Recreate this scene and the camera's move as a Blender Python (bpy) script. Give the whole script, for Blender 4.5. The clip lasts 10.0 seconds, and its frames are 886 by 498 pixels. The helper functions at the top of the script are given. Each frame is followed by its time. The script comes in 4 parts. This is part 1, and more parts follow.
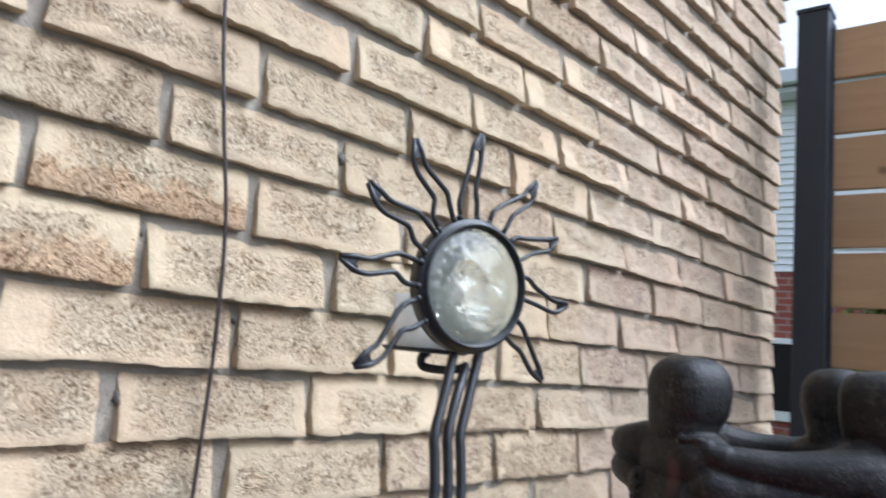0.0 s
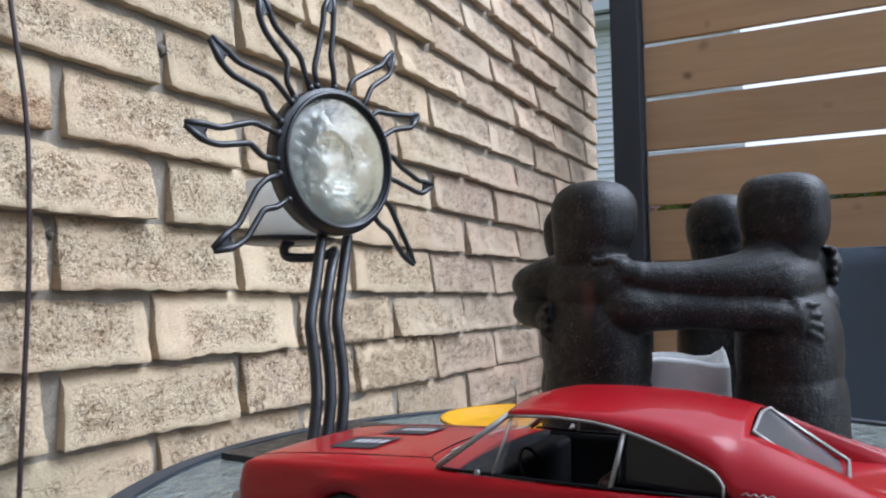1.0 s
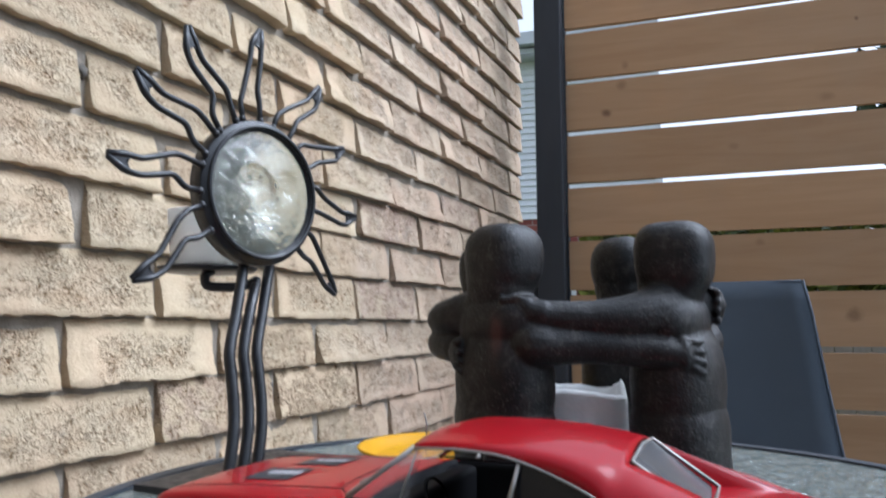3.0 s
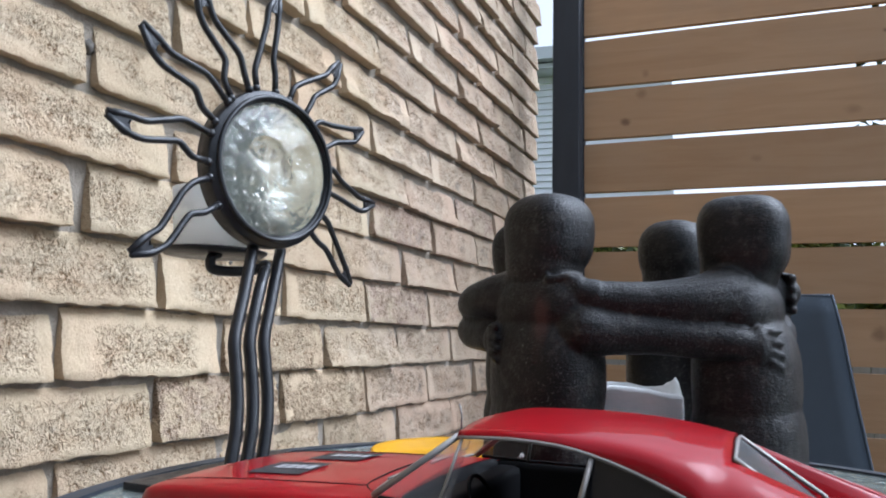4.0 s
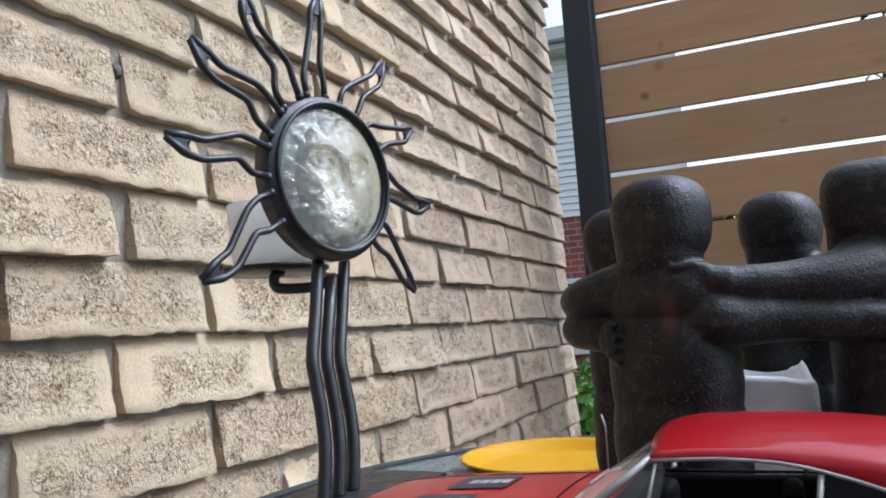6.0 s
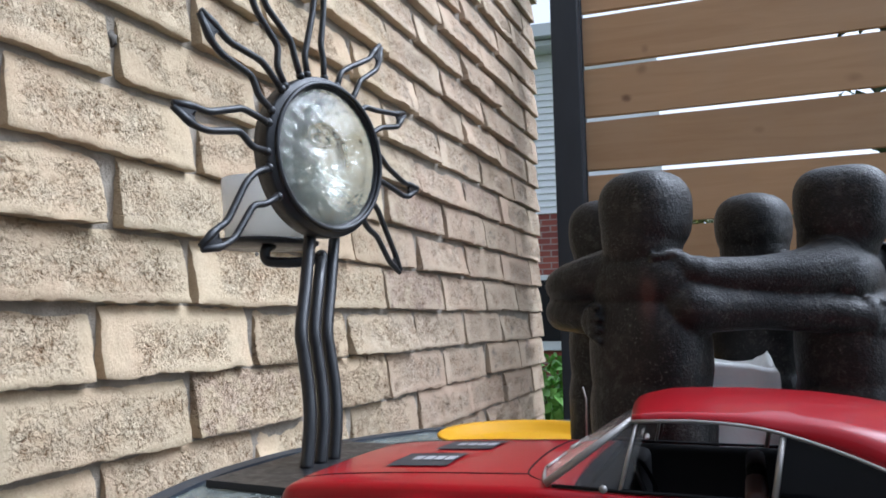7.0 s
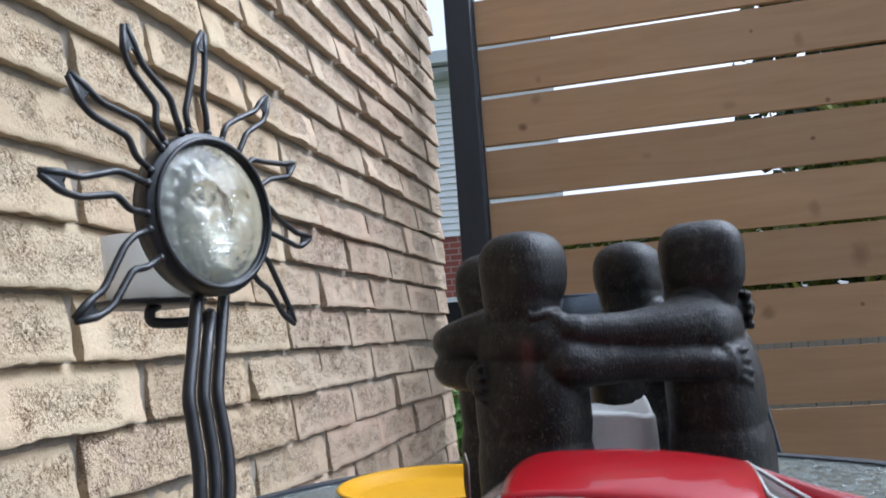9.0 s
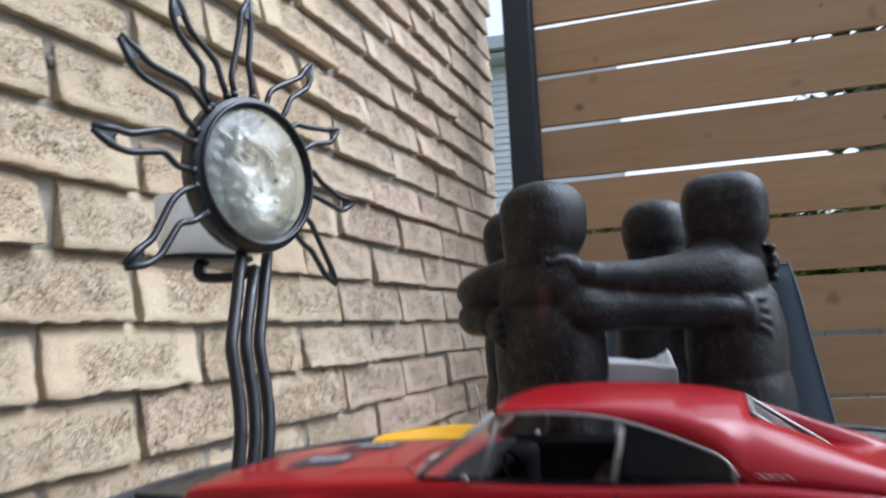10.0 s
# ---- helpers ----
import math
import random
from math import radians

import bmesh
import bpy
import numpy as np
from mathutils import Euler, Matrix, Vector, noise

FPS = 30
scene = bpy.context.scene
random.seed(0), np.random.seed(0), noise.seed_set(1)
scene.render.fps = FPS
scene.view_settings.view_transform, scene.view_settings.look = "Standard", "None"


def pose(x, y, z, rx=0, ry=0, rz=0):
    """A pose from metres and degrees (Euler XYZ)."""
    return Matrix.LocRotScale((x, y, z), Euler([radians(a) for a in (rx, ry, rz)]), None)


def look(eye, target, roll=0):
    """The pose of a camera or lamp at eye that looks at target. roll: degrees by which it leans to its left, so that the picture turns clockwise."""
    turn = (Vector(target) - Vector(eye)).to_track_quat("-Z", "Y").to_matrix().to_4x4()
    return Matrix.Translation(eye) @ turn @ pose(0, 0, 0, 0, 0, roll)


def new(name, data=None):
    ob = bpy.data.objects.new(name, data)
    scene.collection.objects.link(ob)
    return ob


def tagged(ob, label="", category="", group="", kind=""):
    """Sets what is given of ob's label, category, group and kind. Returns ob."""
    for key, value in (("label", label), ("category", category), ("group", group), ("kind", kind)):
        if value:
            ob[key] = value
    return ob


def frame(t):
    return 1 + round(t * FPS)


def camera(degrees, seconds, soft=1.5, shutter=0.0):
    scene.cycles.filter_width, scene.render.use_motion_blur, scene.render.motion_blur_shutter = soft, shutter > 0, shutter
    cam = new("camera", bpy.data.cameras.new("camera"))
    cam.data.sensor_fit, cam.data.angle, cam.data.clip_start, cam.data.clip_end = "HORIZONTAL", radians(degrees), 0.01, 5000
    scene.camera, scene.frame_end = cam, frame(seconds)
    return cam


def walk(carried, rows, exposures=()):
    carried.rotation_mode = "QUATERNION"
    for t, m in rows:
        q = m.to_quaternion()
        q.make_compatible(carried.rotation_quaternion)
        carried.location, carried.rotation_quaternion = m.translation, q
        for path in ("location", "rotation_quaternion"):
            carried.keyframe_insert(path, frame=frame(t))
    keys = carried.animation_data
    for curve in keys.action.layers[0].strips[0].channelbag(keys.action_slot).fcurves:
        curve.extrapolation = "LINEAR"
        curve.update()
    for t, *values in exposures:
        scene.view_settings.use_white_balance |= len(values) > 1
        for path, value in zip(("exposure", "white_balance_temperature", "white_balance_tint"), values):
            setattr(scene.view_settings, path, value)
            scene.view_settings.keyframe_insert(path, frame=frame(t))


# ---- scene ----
cam = camera(63.6, 10.0, 1.8, 0.5)
PATH = [
    (0, (-0.585, -0.748, 0.892), (0.854, 0.613, 1.171), 5.1),
    (0.2, (-0.589, -0.739, 0.882), (0.936, 0.534, 1.121), 5.2),
    (0.5, (-0.581, -0.711, 0.851), (1.081, 0.394, 0.98), 2.3),
    (0.7, (-0.573, -0.696, 0.851), (1.131, 0.345, 0.953), -0.7),
    (1, (-0.562, -0.687, 0.836), (1.178, 0.291, 0.975), -0.8),
    (1.5, (-0.564, -0.69, 0.835), (1.185, 0.245, 1.093), -1.4),
    (1.8, (-0.576, -0.7, 0.839), (1.19, 0.199, 1.115), -1.0),
    (2, (-0.565, -0.706, 0.832), (1.258, 0.083, 1.067), -2.3),
    (2.5, (-0.576, -0.695, 0.834), (1.28, 0.031, 1.001), -1.9),
    (2.8, (-0.578, -0.699, 0.836), (1.265, 0.059, 1.004), -0.7),
    (3, (-0.578, -0.702, 0.842), (1.247, 0.091, 1.046), -0.2),
    (3.2, (-0.575, -0.698, 0.847), (1.232, 0.125, 1.088), -1.5),
    (4.3, (-0.523, -0.654, 0.819), (1.271, 0.193, 1.069), 3.3),
    (4.5, (-0.52, -0.649, 0.825), (1.256, 0.235, 1.078), 4.1),
    (5, (-0.524, -0.653, 0.822), (1.253, 0.225, 1.09), -1.3),
    (5.5, (-0.526, -0.632, 0.829), (1.261, 0.229, 1.086), -2.5),
    (5.7, (-0.528, -0.622, 0.833), (1.265, 0.23, 1.077), -3.9),
    (6.8, (-0.544, -0.61, 0.831), (1.284, 0.182, 1.017), -1.6),
    (7, (-0.552, -0.611, 0.825), (1.281, 0.165, 1.025), -1.0),
    (7.3, (-0.559, -0.617, 0.83), (1.283, 0.138, 1.02), -1.4),
    (7.5, (-0.561, -0.631, 0.829), (1.297, 0.085, 1.019), -2.9),
    (8, (-0.551, -0.637, 0.835), (1.349, -0.043, 1.022), -2.7),
    (8.3, (-0.553, -0.627, 0.851), (1.364, -0.1, 1.069), -4.5),
    (8.5, (-0.546, -0.623, 0.855), (1.368, -0.098, 1.103), -5.8),
    (8.8, (-0.557, -0.635, 0.855), (1.354, -0.106, 1.116), -3.6),
    (9, (-0.553, -0.628, 0.846), (1.358, -0.092, 1.098), -4.0),
    (9.5, (-0.541, -0.639, 0.837), (1.355, -0.056, 1.092), -3.3),
    (9.8, (-0.537, -0.627, 0.833), (1.345, -0.004, 1.1), -3.3),
    (10, (-0.556, -0.65, 0.822), (1.303, 0.05, 1.049), -2.8),
]
walk(cam, [(t, look(eye, target, roll)) for t, eye, target, roll in PATH], [(0.0, 0.8, 5300, 10), (0.7, 0.64, 5300, 10), (10.0, 0.64, 5300, 10)])

# ---- world, sun ----
world = bpy.data.worlds.new("overcast_sky")
scene.world = world
world.use_nodes = True
wn, wl = world.node_tree.nodes, world.node_tree.links
sky = wn.new("ShaderNodeTexSky")
sky.sky_type, sky.sun_disc = "NISHITA", False
SUN_DIR = Vector((0.42, -0.72, 1.0)).normalized()
sky.sun_elevation = math.asin(SUN_DIR.z)
sky.sun_rotation = math.atan2(SUN_DIR.x, SUN_DIR.y)
sky.air_density, sky.dust_density, sky.ozone_density = 1.0, 5.0, 1.0
hazy = wn.new("ShaderNodeHueSaturation")
hazy.inputs["Saturation"].default_value = 0.1
wl.new(sky.outputs[0], hazy.inputs["Color"])
wl.new(hazy.outputs[0], wn["Background"].inputs["Color"])
wn["Background"].inputs["Strength"].default_value = 0.18
sun = new("sun", bpy.data.lights.new("sun", "SUN"))
sun.data.energy, sun.data.angle, sun.data.color = 1.1, radians(42), (1.0, 0.97, 0.93)
sun.matrix_world = look(SUN_DIR * 20, (0, 0, 0))


# ---- materials ----
def mat(name, color=(0.5, 0.5, 0.5), rough=0.5, metal=0.0, **extra):
    m = bpy.data.materials.new(name)
    m.use_nodes = True
    b = m.node_tree.nodes["Principled BSDF"]
    b.inputs["Base Color"].default_value = (*color, 1)
    b.inputs["Roughness"].default_value = rough
    b.inputs["Metallic"].default_value = metal
    for k, v in extra.items():
        b.inputs[k.replace("_", " ")].default_value = v
    return m


class Net:
    """A short hand for the nodes of one material."""

    def __init__(self, m):
        self.t = m.node_tree
        self.b = self.t.nodes["Principled BSDF"]

    def node(self, kind, ins=(), **props):
        n = self.t.nodes.new("ShaderNode" + kind)
        if "operation" in props:
            n.operation = props["operation"]
        if "blend_type" in props:
            n.blend_type = props["blend_type"]
        if "bands_direction" in props:
            n.bands_direction = props["bands_direction"]
        for k, v in dict(ins).items():
            self.put(n.inputs[k], v)
        return n

    def put(self, sock, v):
        if isinstance(v, bpy.types.NodeSocket):
            self.t.links.new(v, sock)
        else:
            sock.default_value = v

    def where(self, scale=(1, 1, 1), turn=(0, 0, 0), own=False):
        src = self.node("TexCoord").outputs["Object"] if own else self.node("NewGeometry").outputs["Position"]
        return self.node("Mapping", {"Vector": src, "Scale": scale, "Rotation": turn}).outputs[0]

    def noise(self, vec, scale, detail=4.0, rough=0.6, warp=0.0):
        return self.node("TexNoise", {"Vector": vec, "Scale": scale, "Detail": detail, "Roughness": rough, "Distortion": warp}).outputs[0]

    def ramp(self, fac, lo, hi, a=(0, 0, 0, 1), b=(1, 1, 1, 1)):
        n = self.node("ValToRGB", {"Fac": fac})
        e = n.color_ramp.elements
        e[0].position, e[1].position, e[0].color, e[1].color = lo, hi, a, b
        return n.outputs[0]

    def mix(self, fac, a, b, kind="MIX"):
        n = self.node("MixRGB", {"Fac": fac, "Color1": a, "Color2": b}, blend_type=kind)
        return n.outputs[0]

    def math(self, op, a, b=0.5):
        return self.node("Math", {0: a, 1: b}, operation=op).outputs[0]

    def bump(self, height, dist, strength=1.0, over=None):
        ins = {"Height": height, "Distance": dist, "Strength": strength}
        if over is not None:
            ins["Normal"] = over
        n = self.node("Bump", ins)
        self.t.links.new(n.outputs[0], self.b.inputs["Normal"])
        return n.outputs[0]


def c4(r, g, b):
    return (r, g, b, 1.0)


def brick_material(name, joined=False, tint=None, low=0.0):
    """Split-face buff brick: smooth cream skin with patches of broken, pitted clay; a tint may keep to the foot of the brick."""
    m = mat(name, rough=0.9)
    n = Net(m)
    p = n.where()
    rnd = n.node("NewGeometry").outputs["Random Per Island"] if joined else n.node("ObjectInfo").outputs["Random"]
    rnd2 = n.math("FRACT", n.math("MULTIPLY", rnd, 7.31))
    base = n.node("ValToRGB", {"Fac": rnd})
    e = base.color_ramp.elements
    e[0].position, e[0].color = 0.0, c4(0.61, 0.487, 0.325)
    e[1].position, e[1].color = 1.0, c4(0.595, 0.455, 0.306)
    for at, c in ((0.3, c4(0.585, 0.462, 0.305)), (0.55, c4(0.62, 0.505, 0.338)), (0.75, c4(0.58, 0.44, 0.295)), (0.9, c4(0.605, 0.48, 0.315))):
        el = e.new(at)
        el.color = c
    skin = base.outputs[0]
    pale = n.noise(p, 13.0, 4.0, 0.6)
    skin = n.mix(n.math("MULTIPLY", n.ramp(pale, 0.48, 0.72), 0.45), skin, c4(0.66, 0.56, 0.4))
    warm = n.math("MULTIPLY", n.ramp(n.noise(p, 5.5, 3.0, 0.55), 0.45, 0.62), 0.5)
    skin = n.mix(warm, skin, c4(0.61, 0.43, 0.285))
    # a rough, wormy panel that leaves smooth margins along the edges
    patch = n.noise(n.where((1, 1, 1.5)), 17.0, 5.0, 0.62)
    worn_or_glints = n.ramp(n.math("ADD", patch, n.math("MULTIPLY", n.math("SUBTRACT", rnd2, 0.42), 0.2)), 0.32, 0.54)
    if joined:
        bare = worn_or_glints
    else:
        own = n.node("SeparateXYZ", {0: n.where(own=True)})
        loose = n.math("MULTIPLY", n.math("SUBTRACT", n.noise(p, 55.0, 3.0, 0.6), 0.5), 0.03)
        left = n.math("SUBTRACT", n.math("ADD", own.outputs[0], loose), n.math("SUBTRACT", n.math("MULTIPLY", rnd2, 0.07), 0.025))
        right = n.math("SUBTRACT", n.math("SUBTRACT", 0.2345, n.math("ADD", own.outputs[0], loose)), n.math("SUBTRACT", n.math("MULTIPLY", n.math("FRACT", n.math("MULTIPLY", rnd, 23.7)), 0.07), 0.025))
        over = n.math("SUBTRACT", n.math("ADD", own.outputs[2], loose), 0.002)
        under = n.math("SUBTRACT", n.math("SUBTRACT", n.math("ADD", n.math("MULTIPLY", n.math("FRACT", n.math("MULTIPLY", rnd, 41.3)), 0.022), 0.061), own.outputs[2]), loose)
        inside = n.ramp(n.math("MINIMUM", n.math("MINIMUM", left, right), n.math("MINIMUM", over, under)), -0.004, 0.018)
        bare = n.math("MULTIPLY", worn_or_glints, inside)
    if tint:
        edge = n.math("MULTIPLY", n.math("SUBTRACT", 0.037, n.node("SeparateXYZ", {0: n.where(own=True)}).outputs[2]), low)
        rusty = n.ramp(n.math("ADD", n.noise(p, 30.0, 5.0, 0.65), edge), 0.42, 0.58)
        bare = n.math("MAXIMUM", bare, rusty)
        skin = n.mix(n.math("MULTIPLY", rusty, 0.85), skin, n.mix(n.ramp(n.noise(p, 55.0, 4.0, 0.65), 0.35, 0.65), c4(*[0.75 * q for q in tint]), c4(*tint)))
    clay = n.mix(n.ramp(n.noise(p, 24.0, 4.0, 0.65), 0.35, 0.65), c4(0.585, 0.445, 0.29), c4(0.68, 0.57, 0.405))
    ochre = n.math("MULTIPLY", n.ramp(n.noise(n.where((1, 1, 2.2)), 19.0, 4.0, 0.6), 0.5, 0.66), 0.42)
    clay = n.mix(ochre, clay, c4(0.56, 0.36, 0.2))
    col = n.mix(n.math("MULTIPLY", bare, 0.25 if tint else 0.65), skin, clay)
    crag = n.noise(n.where((1.15, 1, 1.0), (0, 0.5, 0)), 190.0, 3.5, 0.66, 0.6)
    # brown pits; shading of the relief is coloured in, hollows darker and ridges lighter
    relief_tone = n.ramp(crag, 0.37, 0.475, c4(0.47, 0.35, 0.25), c4(1.1, 1.1, 1.1))
    rich = n.ramp(n.noise(n.where((1, 1, 1.4)), 42.0, 3.0, 0.6), 0.3, 0.56, c4(0.15, 0.15, 0.15), c4(1, 1, 1))
    specks = n.math("MULTIPLY", n.math("MULTIPLY", bare, rich), 0.95)
    col = n.mix(specks, col, n.mix(1.0, col, relief_tone, "MULTIPLY"))
    fine = n.noise(p, 420.0, 3.0, 0.7)
    col = n.mix(1.0, col, n.ramp(fine, 0.3, 0.65, c4(0.84, 0.82, 0.8), c4(1.05, 1.05, 1.05)), "MULTIPLY")
    # scattered chips in the smooth skin and grey weather stains
    dots = n.node("TexVoronoi", {"Vector": n.node("VectorMath", {0: p, 1: n.node("CombineXYZ", {0: n.math("MULTIPLY", crag, 0.012), 2: n.math("MULTIPLY", fine, 0.012)}).outputs[0]}, operation="ADD").outputs[0], "Scale": 90.0, "Randomness": 1.0}).outputs["Distance"]
    pit = n.ramp(dots, 0.06, 0.17, c4(0.5, 0.42, 0.35), c4(1, 1, 1))
    few = n.math("MULTIPLY", n.ramp(n.noise(p, 27.0, 2.0, 0.5), 0.5, 0.62), 0.75)
    col = n.mix(few, col, n.mix(1.0, col, pit, "MULTIPLY"))
    stain = n.math("MULTIPLY", n.ramp(n.noise(n.where((1, 1, 1.2)), 21.0, 5.0, 0.68), 0.66, 0.74), 0.5)
    col = n.mix(stain, col, c4(0.2, 0.18, 0.16))
    # the bricks towards the corner shift to a pinkish grey with dark blotches
    corner = n.math("MULTIPLY", n.ramp(n.math("ADD", n.node("SeparateXYZ", {0: p}).outputs[0], n.math("MULTIPLY", pale, 0.5)), 0.75, 1.5), 0.55)
    col = n.mix(corner, col, n.mix(1.0, col, c4(0.98, 0.97, 1.12), "MULTIPLY"))
    blotch = n.math("MULTIPLY", n.ramp(n.noise(n.where((1, 1, 1.3)), 16.0, 5.0, 0.7), 0.58, 0.66), corner)
    col = n.mix(blotch, col, c4(0.2, 0.175, 0.155))
    tone = n.math("ADD", n.math("MULTIPLY", rnd2, 0.16), 0.775)
    col = n.mix(1.0, col, n.node("CombineColor", {0: tone, 1: tone, 2: tone}).outputs[0], "MULTIPLY")
    n.put(n.b.inputs["Base Color"], col)
    n.put(n.b.inputs["Roughness"], 0.92)
    n.put(n.b.inputs["Specular IOR Level"], 0.2)
    h1 = n.bump(n.noise(p, 45.0, 3.0, 0.55), 0.0034, 0.55)
    deep = n.math("MULTIPLY", n.math("SUBTRACT", n.math("MINIMUM", crag, 0.58), 0.58), n.math("ADD", n.math("MULTIPLY", specks, 0.92), 0.06))
    h2 = n.node("Bump", {"Height": deep, "Distance": 0.019, "Strength": 1.0, "Normal": h1}).outputs[0]
    bn = n.node("Bump", {"Height": n.math("ADD", fine, n.math("MULTIPLY", pit, 0.6)), "Distance": 0.0009, "Strength": 0.45, "Normal": h2})
    n.t.links.new(bn.outputs[0], n.b.inputs["Normal"])
    return m


BRICK = brick_material("buff_brick")
BRICK_FAR = brick_material("buff_brick_joined", True)
BRICK_TAN = brick_material("tan_brick", tint=(0.56, 0.42, 0.275), low=1.0)
BRICK_RUST = brick_material("rusty_brown_brick", tint=(0.6, 0.37, 0.2), low=8.0)
BRICK_PINK = brick_material("pinkish_brick", tint=(0.60, 0.445, 0.325), low=-1.0)

MORTAR = mat("mortar", rough=0.95)
n = Net(MORTAR)
p = n.where()
n.put(n.b.inputs["Base Color"], n.mix(n.ramp(n.noise(p, 26.0, 4.0), 0.35, 0.65), c4(0.25, 0.213, 0.168), c4(0.36, 0.31, 0.25)))
n.bump(n.noise(p, 240.0, 4.0, 0.7), 0.003, 0.8)

CEDAR = mat("cedar_boards", rough=0.65)
n = Net(CEDAR)
rnd = n.node("ObjectInfo").outputs["Random"]
shift = n.node("CombineXYZ", {0: n.math("MULTIPLY", rnd, 31.0), 1: n.math("MULTIPLY", rnd, 17.0), 2: n.math("MULTIPLY", rnd, 11.0)}).outputs[0]
vec = n.node("VectorMath", {0: n.where(), 1: shift}, operation="ADD").outputs[0]
long = n.node("Mapping", {"Vector": vec, "Scale": (1, 0.9, 10.0)}).outputs[0]
rings = n.noise(long, 3.2, 4.0, 0.55, 0.8)
col = n.mix(n.ramp(rings, 0.34, 0.66), c4(0.36, 0.21, 0.1), c4(0.415, 0.253, 0.128))
streak = n.noise(n.node("Mapping", {"Vector": vec, "Scale": (1, 2.0, 60.0)}).outputs[0], 6.0, 4.0, 0.6)
col = n.mix(n.math("MULTIPLY", n.ramp(streak, 0.45, 0.75), 0.09), col, c4(0.28, 0.17, 0.1))
tone = n.math("ADD", n.math("MULTIPLY", rnd, 0.2), 0.9)
col = n.mix(1.0, col, n.node("CombineColor", {0: tone, 1: tone, 2: tone}).outputs[0], "MULTIPLY")
blot = n.noise(vec, 5.0, 4.0, 0.55)
col = n.mix(n.math("MULTIPLY", n.ramp(blot, 0.45, 0.7), 0.45), col, c4(0.37, 0.245, 0.143))
# knots and drip stains at their places along the boards: y, z, half length, half height, depth of tone
yz = n.node("SeparateXYZ", {0: n.where()})
wave = n.math("MULTIPLY", n.math("SUBTRACT", n.noise(n.where(), 45.0, 3.0), 0.5), 0.8)
KNOTS = ((-0.312, 1.477, 0.02, 0.016, 0.8), (-0.359, 1.56, 0.02, 0.02, 0.55), (-0.371, 1.62, 0.014, 0.018, 0.45), (-1.172, 1.443, 0.009, 0.009, 0.9), (-1.12, 1.338, 0.01, 0.009, 0.95), (-1.119, 1.631, 0.018, 0.03, 0.5),
         (-0.996, 1.677, 0.007, 0.008, 0.8), (-0.91, 1.463, 0.028, 0.016, 0.4), (-1.1, 1.138, 0.02, 0.036, 0.45), (-1.2, 1.0, 0.03, 0.045, 0.6), (-0.667, 1.342, 0.022, 0.012, 0.35), (-0.946, 0.857, 0.026, 0.024, 0.65), (-1.187, 0.864, 0.008, 0.008, 0.9), (-0.723, 1.063, 0.018, 0.014, 0.4))
for ky, kz, ly, lz, deep in KNOTS:
    u = n.math("DIVIDE", n.math("SUBTRACT", yz.outputs[1], ky), ly)
    v = n.math("DIVIDE", n.math("SUBTRACT", yz.outputs[2], kz), lz)
    away = n.math("ADD", n.math("SQRT", n.math("ADD", n.math("MULTIPLY", u, u), n.math("MULTIPLY", v, v))), wave)
    col = n.mix(n.ramp(away, 0.25, 1.7 if deep < 0.7 else 1.3, c4(deep, deep, deep), c4(0, 0, 0)), col, c4(0.12, 0.058, 0.026) if deep > 0.7 else c4(0.17, 0.085, 0.035))
check = n.noise(n.node("Mapping", {"Vector": vec, "Scale": (1, 1.3, 120.0)}).outputs[0], 3.0, 2.0, 0.5)
col = n.mix(n.ramp(check, 0.74, 0.78, c4(0, 0, 0), c4(0.5, 0.5, 0.5)), col, c4(0.14, 0.08, 0.045))
n.put(n.b.inputs["Base Color"], col)
n.bump(streak, 0.001, 0.5)

BLACK_METAL = mat("black_painted_metal", (0.011, 0.0113, 0.0135), 0.4)
n = Net(BLACK_METAL)
p = n.where()
n.put(n.b.inputs["Roughness"], n.ramp(n.noise(p, 120.0, 3.0), 0.3, 0.7, c4(0.3, 0.3, 0.3), c4(0.5, 0.5, 0.5)))
n.bump(n.noise(p, 320.0, 3.0), 0.0006, 0.4)

POST = mat("charcoal_post_paint", (0.018, 0.022, 0.028), 0.55)
n = Net(POST)
n.put(n.b.inputs["Base Color"], n.mix(n.noise(n.where((1, 1, 0.2)), 20.0), c4(0.012, 0.015, 0.02), c4(0.026, 0.031, 0.04)))

STONE = mat("dark_cast_stone", rough=0.75)
n = Net(STONE)
p = n.where(own=True)
grains = n.noise(p, 780.0, 3.0, 0.65)
dust = n.noise(p, 60.0, 4.0, 0.6)
flakes = n.noise(p, 170.0, 4.0, 0.7)
col = n.mix(n.ramp(dust, 0.4, 0.66), c4(0.0042, 0.004, 0.0044), c4(0.0125, 0.0114, 0.0108))
col = n.mix(n.math("MULTIPLY", n.ramp(flakes, 0.52, 0.62), n.ramp(dust, 0.36, 0.6)), col, c4(0.036, 0.0325, 0.029))
# pale grains: glints of the sky on the gritty stone, painted as colour
worn_or_glints = n.math("MULTIPLY", n.ramp(grains, 0.56, 0.7), n.ramp(n.noise(p, 38.0, 3.0, 0.6), 0.42, 0.62, c4(0.15, 0.15, 0.15), c4(1, 1, 1)))
col = n.mix(worn_or_glints, col, c4(0.095, 0.088, 0.078))
rusty = n.noise(p, 34.0, 2.0, 0.5)
col = n.mix(n.math("MULTIPLY", n.ramp(rusty, 0.66, 0.74), 0.35), col, c4(0.06, 0.036, 0.027))
n.put(n.b.inputs["Base Color"], col)
from_patch = n.node("VectorMath", {0: p, 1: (0.191, 0.566, -0.834)}, operation="ADD").outputs[0]
